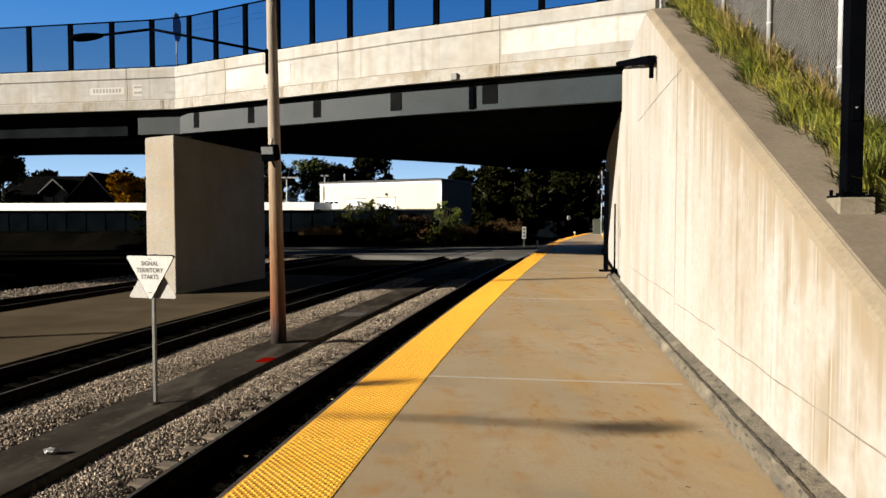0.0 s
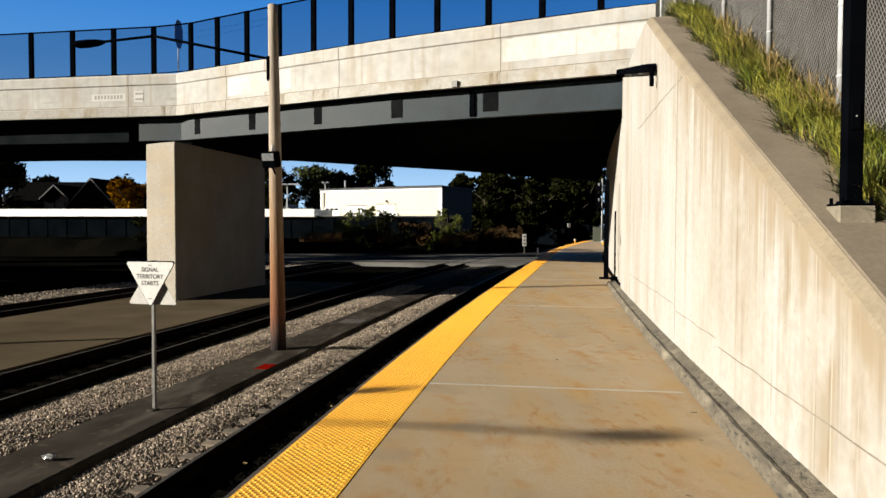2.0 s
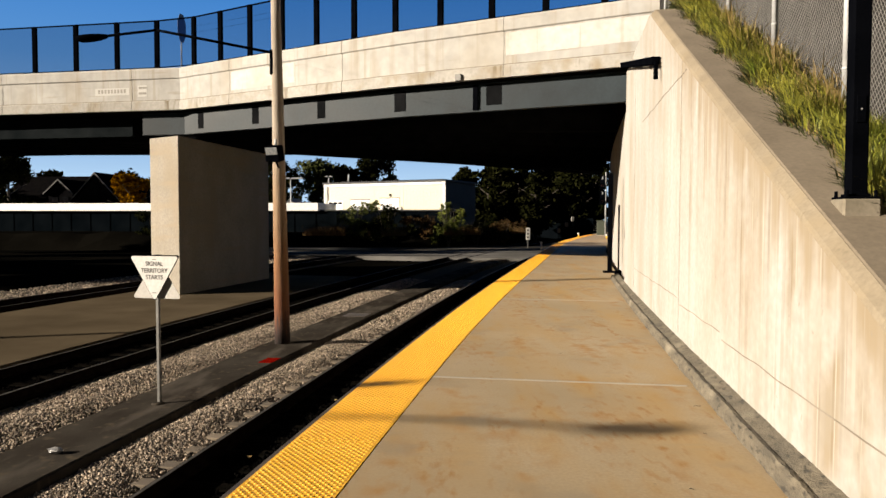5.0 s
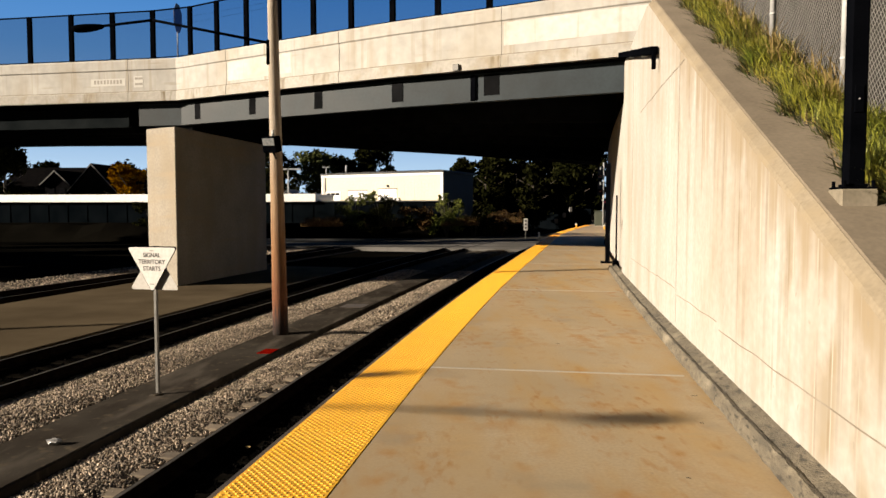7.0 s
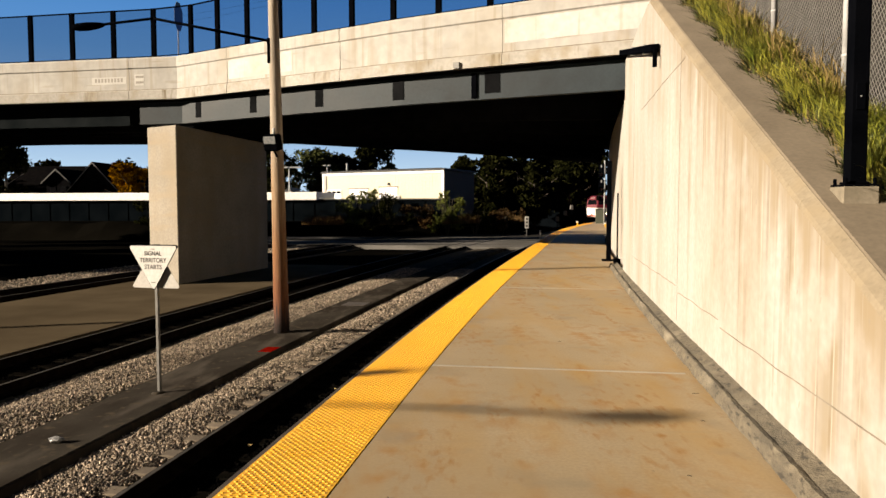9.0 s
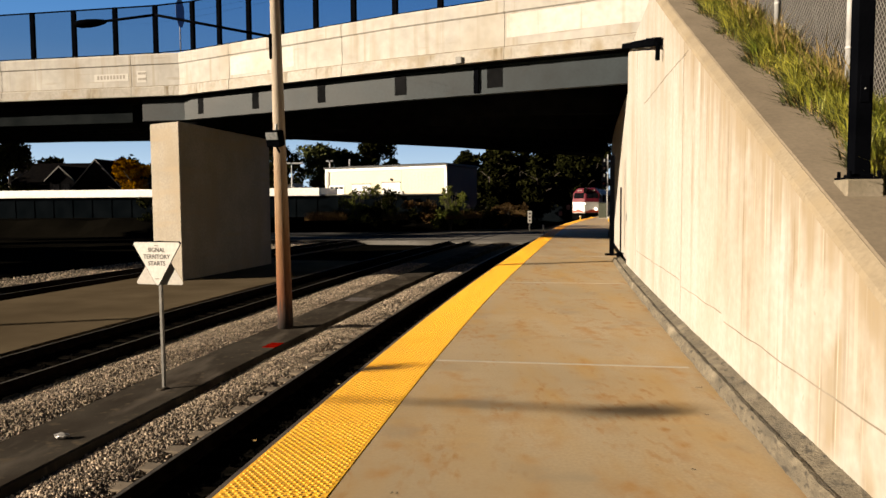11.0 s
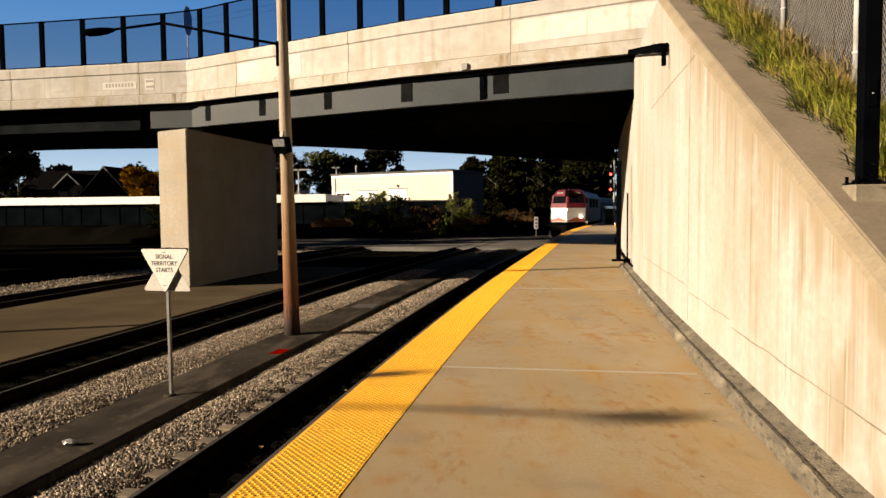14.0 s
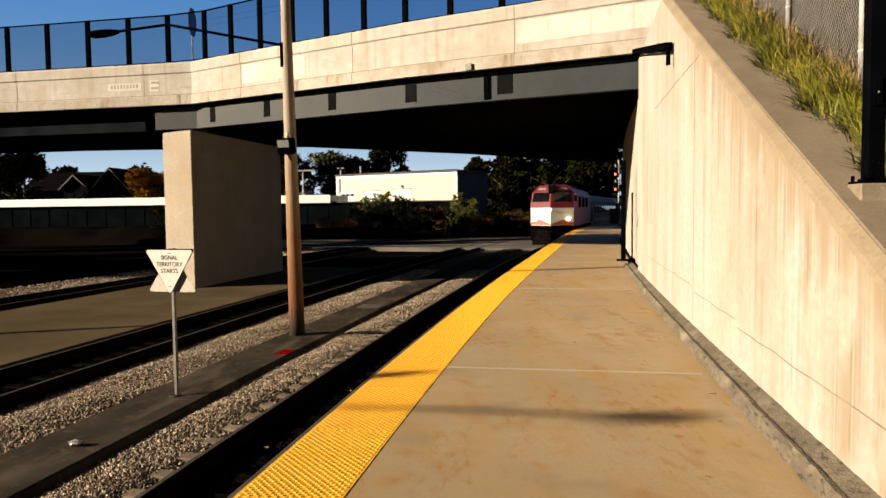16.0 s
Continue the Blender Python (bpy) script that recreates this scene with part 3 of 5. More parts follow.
TRACKS = (1.60, 7.62, 16.6)
for c, label in zip(TRACKS, ("rusty steel rails on shade-dark timber ties beside the platform", "rusty steel rails on dark ties beyond the walkway", "rusty steel rails on dark ties behind the asphalt yard")):
    tr = thing("railway_track", label, "railway track", kind="structure")
    for side in (-0.753, 0.753):
        rail = part("rail", sweep(rail_section(c + side), US), RAIL, tr)
        part("rail_head", sweep([(c + side - 0.022, RAILTOP - 0.004), (c + side - 0.022, RAILTOP + 0.001), (c + side + 0.022, RAILTOP + 0.001), (c + side + 0.022, RAILTOP - 0.004)], US), RAILHEAD, rail, "worn bright running surface")
    # each tie is coloured in two: shade-dark inside, sunlit pale at its end
    inner = mesh_of(boxed(-1.25, 0.9, -0.11, 0.11, -0.18, 0, 0.012), "tie", TIESHADE)
    ends = mesh_of(boxed(-1.27, -0.86, -0.112, 0.112, -0.18, 0.002, 0.012), "tie_end", TIE)
    u = 3.0 if c < 5 else 8.0
    far = 62 if c < 5 else 56
    while u < far:
        m = Matrix.Translation(along(u, c, RAILTOP - 0.175)) @ pose(0, 0, 0, 0, 0, heading(u) + RNG.uniform(-1, 1))
        t = part("tie", inner, None, tr, m=m)
        if c < 5:
            part("tie_end", ends, None, tr, "tie end coloured pale as sunlit", m=m)
        u += 0.56

tagged(new("ballast_stones", scatter_stones("ballast_stones", track_points(70000, 5.2, 19, 2.74, 3.76, -1.455, 0.025, 0.075), 0.0175, STONE)), "tan and grey crushed stones beside the near track", "gravel", kind="stuff")
tagged(new("ballast_stones", scatter_stones("ballast_stones", track_points(4200, 5.2, 24, 2.46, 2.85, -1.43, 0.02, 0.0), 0.021, STONE)), "loose crushed stones between the tie ends", "gravel", kind="stuff")
tagged(new("ballast_stones", scatter_stones("ballast_stones", track_points(15000, 19, 34, 2.6, 3.74, -1.45, 0.02, 0.07), 0.028, STONE)), "tan and grey crushed stones beside the near track", "gravel", kind="stuff")
tagged(new("ballast_stones", scatter_stones("ballast_stones", track_points(78000, 6.8, 20, 5.0, 6.6, -1.455, 0.025, 0.085), 0.0175, STONE)), "tan and grey crushed stones beyond the walkway", "gravel", kind="stuff")
tagged(new("ballast_stones", scatter_stones("ballast_stones", track_points(16000, 20, 34, 5.0, 6.6, -1.45, 0.02, 0.075), 0.028, STONE)), "tan and grey crushed stones beyond the walkway", "gravel", kind="stuff")
tagged(new("ballast_stones", scatter_stones("ballast_stones", track_points(8000, 5, 40, 0.4, 2.36, -1.41, 0.02, 0.0), 0.03, BEDDARK)), "shade-dark stones between the near rails", "gravel", kind="stuff")
tagged(new("ballast_stones", scatter_stones("ballast_stones", track_points(9000, 7, 40, 6.75, 8.92, -1.42, 0.02, 0.0), 0.03, BEDDARK)), "shade-dark stones between the middle rails", "gravel", kind="stuff")
tagged(new("ballast_stones", scatter_stones("ballast_stones", track_points(5000, 17, 60, 15.1, 18.0, -1.42, 0.02, 0.0), 0.036, BEDDARK)), "shade-dark stones between the far rails", "gravel", kind="stuff")
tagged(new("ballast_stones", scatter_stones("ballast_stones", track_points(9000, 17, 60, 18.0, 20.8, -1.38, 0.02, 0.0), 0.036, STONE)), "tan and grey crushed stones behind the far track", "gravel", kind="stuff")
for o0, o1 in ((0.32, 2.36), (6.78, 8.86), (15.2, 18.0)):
    tagged(part("ballast", sweep([(o0, -1.5), (o0, -1.412), (o1, -1.412), (o1, -1.5)], US), BEDDARK), "shade-dark track bed", "ballast", kind="structure")

# ---------------------------------------------------------------- platform
plat = thing("platform", "high concrete station platform with rust stains", "platform", kind="structure")
JOINTS = [-14, -7.1, 0.02, 7.16, 14.25, 21.3, 28.4, 35.5, 42.6, 49.7, 56.8, 63.9, 71, 78, 92, 106]
for a, b in zip(JOINTS, JOINTS[1:]):
    part("slab", sweep([(-0.005, -0.25), (-0.005, -0.02), (-0.62, -0.02), (-0.62, 0), (-3.45, 0.0), (-3.45, -0.25)], steps(a + 0.004, b - 0.004, 1.2)), SLAB, plat)
    part("joint_seal", sweep([(-0.62, -0.05), (-0.62, 0.003), (-3.1, 0.003), (-3.1, -0.05)], [b - 0.022, b + 0.022]), SEAL, plat)
part("edging", sweep([(0.052, -0.16), (0.052, -0.02), (0.040, -0.002), (0.002, -0.002), (0.002, -0.16)], steps(-14, 106, 1.5)), EDGE, plat, "dark worn platform edge")
part("platform_wall", sweep([(-0.35, -1.55), (-0.35, -0.251), (-0.75, -0.251), (-0.75, -1.55)], steps(-14, 106, 3)), EDGE, plat)

bm = boxed(0, 0.61, -0.606, 0.606, -0.012, 0.0)
for j in range(45):
    for i in range(11):
        x, y = 0.0265 + i * 0.0531 + (0.0265 if j % 2 else 0), -0.594 + j * 0.027
        if x < 0.60:
            tube(bm, (x, y, -0.002), (x, y, 0.005), 0.0145, 0.0085, 6, mat=1)
panel = mesh_of(bm, "tactile_panel", YELLOW)
panel.materials.append(YELLOWDOT)
u = -1.6
while u < 78:
    s = math.hypot(1, slope(u))
    mid = along(u, 0.0, 0.003)
    part("tactile_panel", panel, None, plat, m=Matrix.Translation(mid) @ pose(0, 0, 0, 0, 0, heading(u) - math.degrees((swing(u + 0.6) - swing(u - 0.6)) / 1.2)))
    u += 1.218 / s

# kerb between the platform and the wall, worn and lumpy
bm = bmesh.new()
rings = []
for i, u in enumerate(steps(-3, 19.6, 0.06)):
    w = [noise.noise(Vector((u * 2.1, k * 3.7, 0))) * 0.008 + noise.noise(Vector((u * 9, k * 5.1, 2))) * 0.008 for k in range(4)]
    rings.append([along(u, -3.165 + w[0] * 1.6, 0.0), along(u, -3.18 + w[1] * 1.4, 0.085 + w[2]), along(u, -3.20 + w[2] * 1.4, 0.112 + w[3] * 0.6), along(u, -3.225 + w[0] * 1.4, 0.108 + w[3] * 0.6), along(u, -3.245 + w[2], 0.100 + w[0] * 0.9), along(u, -3.36, 0.15 + w[1]), along(u, -3.36, -0.02)])
prism(bm, rings)
tagged(part("kerb", bm, KERB), "weathered rough concrete kerb along the wall", "kerb", kind="structure")

# ---------------------------------------------------------------- retaining wall and bank
def bank(y):
    return min(5.1, 1.12 + 0.455 * (y - 3.2))


rings = []
for u in steps(-6, 17.2, 0.4):
    p = along(u, -3.36)
    top = max(0.35, bank(p.y))
    rings.append([along(u, -3.35, -0.3), along(u, -3.35, top - 0.09), along(u, -3.365, top - 0.055), along(u, -3.43, top), along(u, -3.74, top), along(u, -3.74, -0.3)])
bm = prism(bmesh.new(), rings)
for f in bm.faces:
    if f.normal.z > 0.3:
        f.material_index = 1
wall = tagged(part("wall_wing", bm, [WALL, WALLEDGE]), "pale streaked concrete retaining wall with a sloping top", "wall", kind="structure")
rings = [[along(u, -3.62, -0.3), along(u, -3.62, 4.7), along(u, -4.3, 4.7), along(u, -4.3, -0.3)] for u in steps(17.2, 60, 1.5)]
tagged(part("wall_abutment", prism(bmesh.new(), rings), WALL), "concrete abutment wall in the shade of the bridge", "wall", kind="structure")
rings = []
for u in steps(-6, 17.15, 0.5):
    z = max(0.3, bank(along(u, -3.36).y)) + 0.004
    rings.append([along(u, -3.43, z + 0.002), along(u, -3.44, z + 0.012), along(u, -3.90, z + 0.012), along(u, -3.90, z - 0.1)])
tagged(part("wall_cap", prism(bmesh.new(), rings), CAP), "brown-grey concrete strip on the wall's sloping top", "wall cap", kind="structure")
rings = []
for u in steps(-6, 22, 0.5):
    z = max(0.3, bank(along(u, -3.8).y))
    o = -3.75 if u < 17.0 else -4.45
    rings.append([along(u, o, z - 0.05), along(u, o - 0.17, z + 0.01), along(u, o - 0.55, z + 0.06), along(u, -5.5, z + 0.05), along(u, -9, z + 0.1), along(u, -30, z + 0.4)])
tagged(part("bank", prism(bmesh.new(), rings, closed=False), SOIL), "grassy earth bank above the wall", "bank", kind="structure")


# ---------------------------------------------------------------- bridge
FRONT = [Vector(p) for p in ((8.5, 18.6), (5.0, 20.0), (-1.53, 23.0), (-10.4, 27.8), (-18.2, 29.2), (-60, 36))]
BACK = [Vector(p) for p in ((16, 55), (10.9, 49.8), (0.5, 40.2), (-7.4, 34.6), (-18.5, 35.0), (-60, 42))]


def front(s):
    """Point and outward normal at s along the bridge's front, s counted in corners."""
    i = min(int(s), len(FRONT) - 2)
    d = FRONT[i + 1] - FRONT[i]
    n = Vector((d.y, -d.x)).normalized()
    if n.y > 0:
        n = -n
    return FRONT[i].lerp(FRONT[i + 1], s - i), n


def rise(x):
    """Lift of the parapet top towards the abutment, shaped to fit the camera's view."""
    return 0.2 * min(1.0, max(0.0, (x + 10.4) / 15.4))


def front_ring(s, section):
    p, n = front(s)
    return [Vector((p.x + n.x * d, p.y + n.y * d, z + (rise(p.x) if z > 6.3 else 0))) for d, z in section]


bridge = thing("bridge", "concrete and steel road bridge over the tracks", "bridge", kind="structure")
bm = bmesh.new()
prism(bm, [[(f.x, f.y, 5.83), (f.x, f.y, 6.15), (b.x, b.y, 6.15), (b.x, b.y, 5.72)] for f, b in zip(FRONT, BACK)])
part("deck", bm, SOFFIT, bridge, "concrete deck, its shade painted near-black")
SEC = [(-0.32, 5.90), (-0.30, 5.86), (0.14, 5.86), (0.14, 6.20), (0.08, 6.24), (0.08, 7.06), (0.12, 7.10), (0.12, 7.44), (0.08, 7.50), (-0.32, 7.50)]


def s_at(x):
    """Place along the front where it has that x."""
    for i in range(len(FRONT) - 1):
        a, b = FRONT[i].x, FRONT[i + 1].x
        if b <= x <= a:
            return i + (a - x) / (a - b)
    return 0.0


JX = [6.6, 1.74, -3.49, -8.04, -12.43, -18.2, -24, -30, -37, -45, -59]
for a, b in zip(JX, JX[1:]):
    cuts = [s_at(a) + 0.001] + [i for i in range(1, 6) if s_at(a) < i < s_at(b)] + [s_at(b) - 0.001]
    bm = prism(bmesh.new(), [front_ring(min(s, 4.999), SEC) for s in cuts])
    for f in bm.faces:
        f.material_index = 1 if f.calc_center_median().z < 6.23 else 0
    pp = part("parapet_panel", bm, PARAPET, bridge, "pale weathered concrete parapet")
    pp.data.materials.append(PARAPETLEDGE)
    # dark strip added so that the ledge's step shows
    part("drip_line", prism(bmesh.new(), [front_ring(min(s, 4.999), [(0.0825, 6.236), (0.0825, 6.262), (0.07, 6.262), (0.07, 6.236)]) for s in cuts]), WALLLINE, pp, "thin dark line drawn above the ledge")
for a, b in ((6.5, 1.80), (-5.3, -7.98)):
    cuts = [s_at(a)] + [i for i in range(1, 6) if s_at(a) < i < s_at(b)] + [s_at(b)]
    part("patched_face", prism(bmesh.new(), [front_ring(s, [(0.0835, 6.34), (0.0835, 7.02), (0.07, 7.02), (0.07, 6.34)]) for s in cuts]), PATCH, bridge, "whiter repaired concrete face")
SECB = [(0.2, 5.86), (0.2, 7.5), (-0.1, 7.5), (-0.1, 5.86)]
part("back_parapet", prism(bmesh.new(), [[(b.x, b.y + d, z) for d, z in SECB] for b in BACK]), PARAPET, bridge)


def girder(s0, s1, back, z0, z1, mat, label):
    """A plate girder along the bridge's front: web, with its flanges under it."""
    ss = [s0] + [i for i in range(1, 6) if s0 < i < s1] + [s1]
    web = None
    for name, d0, d1, a, b in (("girder", -0.02, 0.0, z0 + 0.041, z1 - 0.041), ("flange", -0.18, 0.035, z0, z0 + 0.04), ("flange", -0.18, 0.035, z1 - 0.04, z1)):
        bm = prism(bmesh.new(), [front_ring(s, [(back + d0, a), (back + d0, b), (back + d1, b), (back + d1, a)]) for s in ss])
        ob = part(name, bm, mat, web or bridge, "" if web else label)
        web = web or ob
    return web


gird = girder(s_at(5.45), s_at(-12.2), -0.22, 4.94, 5.80, STEEL, "blue-grey painted steel plate girder")
for x, w, dark in ((0.81, 0.16, 1), (1.35, 0.5, 0), (-1.64, 0.42, 0), (-4.49, 0.34, 0), (-7.18, 0.32, 0), (-9.67, 0.3, 0)):
    s = s_at(x)
    p, n = front(s)
    m = Matrix.Translation((p.x, p.y, 0)) @ Matrix(((-n.y, n.x, 0, 0), (n.x, n.y, 0, 0), (0, 0, 1, 0), (0, 0, 0, 1)))
    part("stiffener" if dark else "paint_patch", boxed(-w / 2, w / 2, -0.2165, -0.207 if not dark else -0.15, 4.985 if dark else 5.12, 5.75, m=m), BLACK if dark else STEELDARK, gird, "dark repainted patch" if not dark else "")
girder(s_at(-12.9), s_at(-55), -0.6, 4.95, 5.72, STEELSHADE, "steel girder of the side span, coloured darker as shaded")
# inner girders take the darker paint, with the deck's shade in its colour
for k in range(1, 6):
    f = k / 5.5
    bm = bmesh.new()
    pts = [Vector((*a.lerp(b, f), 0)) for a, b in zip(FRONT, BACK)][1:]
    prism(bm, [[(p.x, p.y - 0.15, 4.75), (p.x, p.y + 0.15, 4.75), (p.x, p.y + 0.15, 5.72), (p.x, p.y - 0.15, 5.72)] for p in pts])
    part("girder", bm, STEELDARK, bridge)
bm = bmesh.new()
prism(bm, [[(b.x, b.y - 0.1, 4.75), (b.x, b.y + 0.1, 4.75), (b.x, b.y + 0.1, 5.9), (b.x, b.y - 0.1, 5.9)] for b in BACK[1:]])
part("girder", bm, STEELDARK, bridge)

# pier
s = slope(26.9)
bm = bmesh.new()
prism(bm, [[(-11.70, 27.85, z), (-10.20, 26.90, z), (-10.20 + s * 7.6, 34.5, z), (-11.5 + s * 7.6, 34.55, z)] for z in (-1.5, 4.76)])
bmesh.ops.bevel(bm, geom=bm.edges[:], offset=0.03, segments=2, affect="EDGES")
tagged(part("bridge_pier", bm, PIER), "pale grey concrete wall pier carrying the bridge", "pier", kind="structure")

# screen fence on the parapet
fence = thing("bridge_fence", "dark metal screen fence on the bridge parapet", "fence")
PX = [4.44, 2.87, 1.33, -0.24, -1.71, -3.15, -4.55, -5.91, -7.27, -8.58, -9.82, -11.44, -13.16, -14.97, -16.83, -18.7, -20.6, -22.5, -24.4]
PX = [9.0, 7.6, 6.1] + PX
pts = []
for x in PX:
    p, n = front(s_at(x)) if x < 8.5 else (Vector((x, 18.4)), Vector((-0.38, -0.92)))
    pts.append((p, n))
    m = Matrix.Translation((p.x + n.x * -0.08, p.y + n.y * -0.08, rise(p.x))) @ Matrix(((-n.y, n.x, 0, 0), (n.x, n.y, 0, 0), (0, 0, 1, 0), (0, 0, 0, 1)))
    part("post", boxed(-0.095, 0.095, -0.05, 0.06, 7.50, 9.40, 0.008, m=m), BLACK, fence)
    part("base_plate", boxed(-0.09, 0.12, -0.07, 0.08, 7.502, 7.53, m=m), BLACK, fence)
for (p, n), (q, _) in zip(pts, pts[1:]):
    a, b = p - n * 0.08, q - n * 0.08
    ra, rb = rise(p.x), rise(q.x)
    bm = bmesh.new()
    bm.faces.new([bm.verts.new((*c, z)) for c, z in ((a, 7.52 + ra), (b, 7.52 + rb), (b, 9.36 + rb), (a, 9.36 + ra))])
    part("mesh_panel", bm, MESH, fence, "fine dark mesh")
    part("rail", tube(bmesh.new(), (*a, 9.38 + ra), (*b, 9.38 + rb), 0.03, n=6), BLACK, fence)
    part("rail", tube(bmesh.new(), (*a, 7.56 + ra), (*b, 7.56 + rb), 0.02, n=6), BLACK, fence)

# ---------------------------------------------------------------- fence and grass on the bank
def bank_at(u, o):
    return max(0.3, bank(along(u, -3.8).y))


cl = thing("chain_link_fence", "galvanised chain-link fence with grey privacy fabric on the bank", "fence")
FU = [2.2, 4.4, 6.70, 8.75, 11.0, 13.3, 15.5, 17.8]
for u in FU:
    p = along(u, -4.27, bank_at(u, 0) - 0.1)
    part("post", tube(bmesh.new(), p, p + Vector((0, 0, 2.35)), 0.03, n=12), GALV, cl)
    for h in (0.5, 1.1, 1.7):
        part("tie_band", tube(bmesh.new(), p + Vector((0, 0, h)), p + Vector((0, 0, h + 0.025)), 0.034, n=12), GALV, cl)
bm = bmesh.new()
n = int((FU[-1] - FU[0]) / 0.062)
for i in range(-34, n):
    for k in (0, 1):
        u0 = FU[0] + i * 0.062
        ua, ub = (u0, u0 + 2.1) if k == 0 else (u0 + 2.1, u0)
        ua, ub = (min(max(v, FU[0]), FU[-1]) for v in (ua, ub))
        if abs(ub - ua) > 0.3:
            span = abs(ub - ua) / 2.1
            za = 0.06 if k == 0 or u0 + 2.1 <= FU[-1] else 0.06 + 2.1 * (1 - span)
            zb = za + 2.1 * span if u0 + 2.1 <= FU[-1] or k == 1 else 0.06 + 2.1 * span
            if u0 < FU[0]:
                za, zb = (2.16 - 2.1 * span, 2.16) if k == 0 else (0.06, 0.06 + 2.1 * span)
            tube(bm, along(ua, -4.304 - 0.006 * k, bank_at(ua, 0) + za), along(ub, -4.304 - 0.006 * k, bank_at(ub, 0) + zb), 0.0029, n=3, caps=False)
part("wire_mesh", bm, WIRE, cl, "woven galvanised wire")
tagged(cl.children[-1], kind="stuff")
rings = [[along(u, -4.33, bank_at(u, 0)), along(u, -4.33, bank_at(u, 0) + 2.3), along(u, -4.34, bank_at(u, 0) + 2.3), along(u, -4.34, bank_at(u, 0))] for u in steps(1.5, 19.5, 0.6)]
part("privacy_fabric", prism(bmesh.new(), rings), SLAT, cl, "faded grey-brown woven fabric")


def blades(name, n, mat, u0, u1, o0, o1, hmin, hmax, lean, thick=1.0):
    u = u0 + (u1 - u0) * RNG.random(n) ** 1.2
    u = u + 0.25 * np.sin(u * 7.3) * np.cos(u * 2.9)
    o = RNG.uniform(o0, o1, n) + 0.06 * np.sin(u * 5.1)
    s = 0.137 + 0.00226 * u
    h = np.hypot(1, s)
    base = np.stack([-1.81 + 0.137 * u + 0.00113 * u * u - o / h, u + o * s / h, np.zeros(n)], -1)
    base[:, 2] = np.minimum(5.1, 1.12 + 0.455 * (base[:, 1] - 3.25)) + 0.0
    ln = RNG.uniform(hmin, hmax, n)
    a = RNG.uniform(0, 6.283, n)
    d = np.stack([np.cos(a) - lean, np.sin(a) - 0.35 * lean, np.zeros(n)], -1) * (ln * RNG.uniform(0.2, 0.75, n))[:, None]
    w = np.stack([-np.sin(a), np.cos(a), np.zeros(n)], -1) * RNG.uniform(0.002, 0.005, n)[:, None] * thick
    up = np.array([0, 0, 1.0]) * ln[:, None]
    v = np.stack([base - w, base + w, base + d * 0.35 + up * 0.6 - w * 0.8, base + d * 0.35 + up * 0.6 + w * 0.8, base + d + up * 0.82 - w * 0.15, base + d + up * 0.82 + w * 0.15], 1)
    q = np.array([[0, 1, 3, 2], [2, 3, 5, 4]])
    return raw_mesh(name, v.reshape(-1, 3), (q[None] + (np.arange(n) * 6)[:, None, None]).reshape(-1, 4), mat)


tagged(new("grass", blades("grass", 21000, GRASS, 4.6, 18, -4.28, -3.84, 0.12, 0.40, 0.35, 1.15)), "green uncut grass along the fence", "grass", kind="stuff")
# darker blades carry the shade of the gaps in their colour
tagged(new("grass", blades("grass", 11000, GRASSDEEP, 4.6, 18, -4.28, -3.82, 0.08, 0.32, 0.3, 1.3)), "deep green grass standing in for shade low in the tufts", "grass", kind="stuff")
tagged(new("dry_grass", blades("dry_grass", 700, STRAW, 6.2, 11, -4.29, -4.02, 0.2, 0.60, 0.2, 1.2)), "dry straw-coloured stalks along the fence", "grass", kind="stuff")
tagged(new("dry_grass", blades("dry_grass", 7000, STRAW, 4.6, 18, -4.02, -3.80, 0.05, 0.20, 0.6)), "short dead thatch at the foot of the grass", "grass", kind="stuff")
tagged(new("grass", blades("grass", 1500, GRASSDEEP, 4.6, 17, -3.86, -3.78, 0.07, 0.20, 1.9, 1.7)), "dark grass blades hanging over the concrete strip", "grass", kind="stuff")

# casting lines on the wall
jl = thing("wall_joint", "thin dark casting lines in the concrete wall", "joint line", kind="structure")
for u0, u1, z in ((3.0, 6.9, 0.49), (7.0, 9.15, 0.55), (9.3, 14.7, 0.62), (8.9, 13.4, 3.345)):
    part("pour_line", prism(bmesh.new(), [[along(u, -3.346, z + 0.02 * noise.noise(Vector((u * 2, 0, 0)))), along(u, -3.3475, z + 0.009 + 0.02 * noise.noise(Vector((u * 2, 0, 0)))), along(u, -3.36, z)] for u in steps(u0, u1, 0.15)]), WALLLINE, jl)
for u in (9.2, 14.8):
    top = bank(along(u, -3.35).y) - 0.1
    part("form_joint", prism(bmesh.new(), [[along(u, -3.347, z), along(u + 0.008, -3.347, z), along(u + 0.008, -3.36, z), along(u, -3.36, z)] for z in (0.2, top)]), WALLLINE, jl)

# lamp post on its concrete block
lp = thing("lamp_post", "black steel post bolted to a concrete block on the bank", "post", pose(2.475, 4.30, 1.565, 0, 0, heading(4.4)))
part("footing", boxed(-0.105, 0.105, -0.105, 0.105, -0.06, 0.145, 0.01), FOOTING, lp, "pale concrete block")
part("base_plate", boxed(-0.1, 0.1, -0.1, 0.1, 0.146, 0.158, 0.003), BLACK, lp)
part("post", boxed(-0.05, 0.05, -0.05, 0.05, 0.159, 4.6, 0.008), BLACK, lp)
part("base_collar", boxed(-0.062, 0.062, -0.062, 0.062, 0.1585, 0.175, 0.004), BLACK, lp)
part("hand_hole_cover", boxed(-0.026, 0.026, -0.057, -0.0505, 0.60, 0.76, 0.002), BLACK, lp)
part("screw", tube(bmesh.new(), (0.0, -0.061, 0.68), (0.0, -0.056, 0.68), 0.005, n=8), GALV, lp)
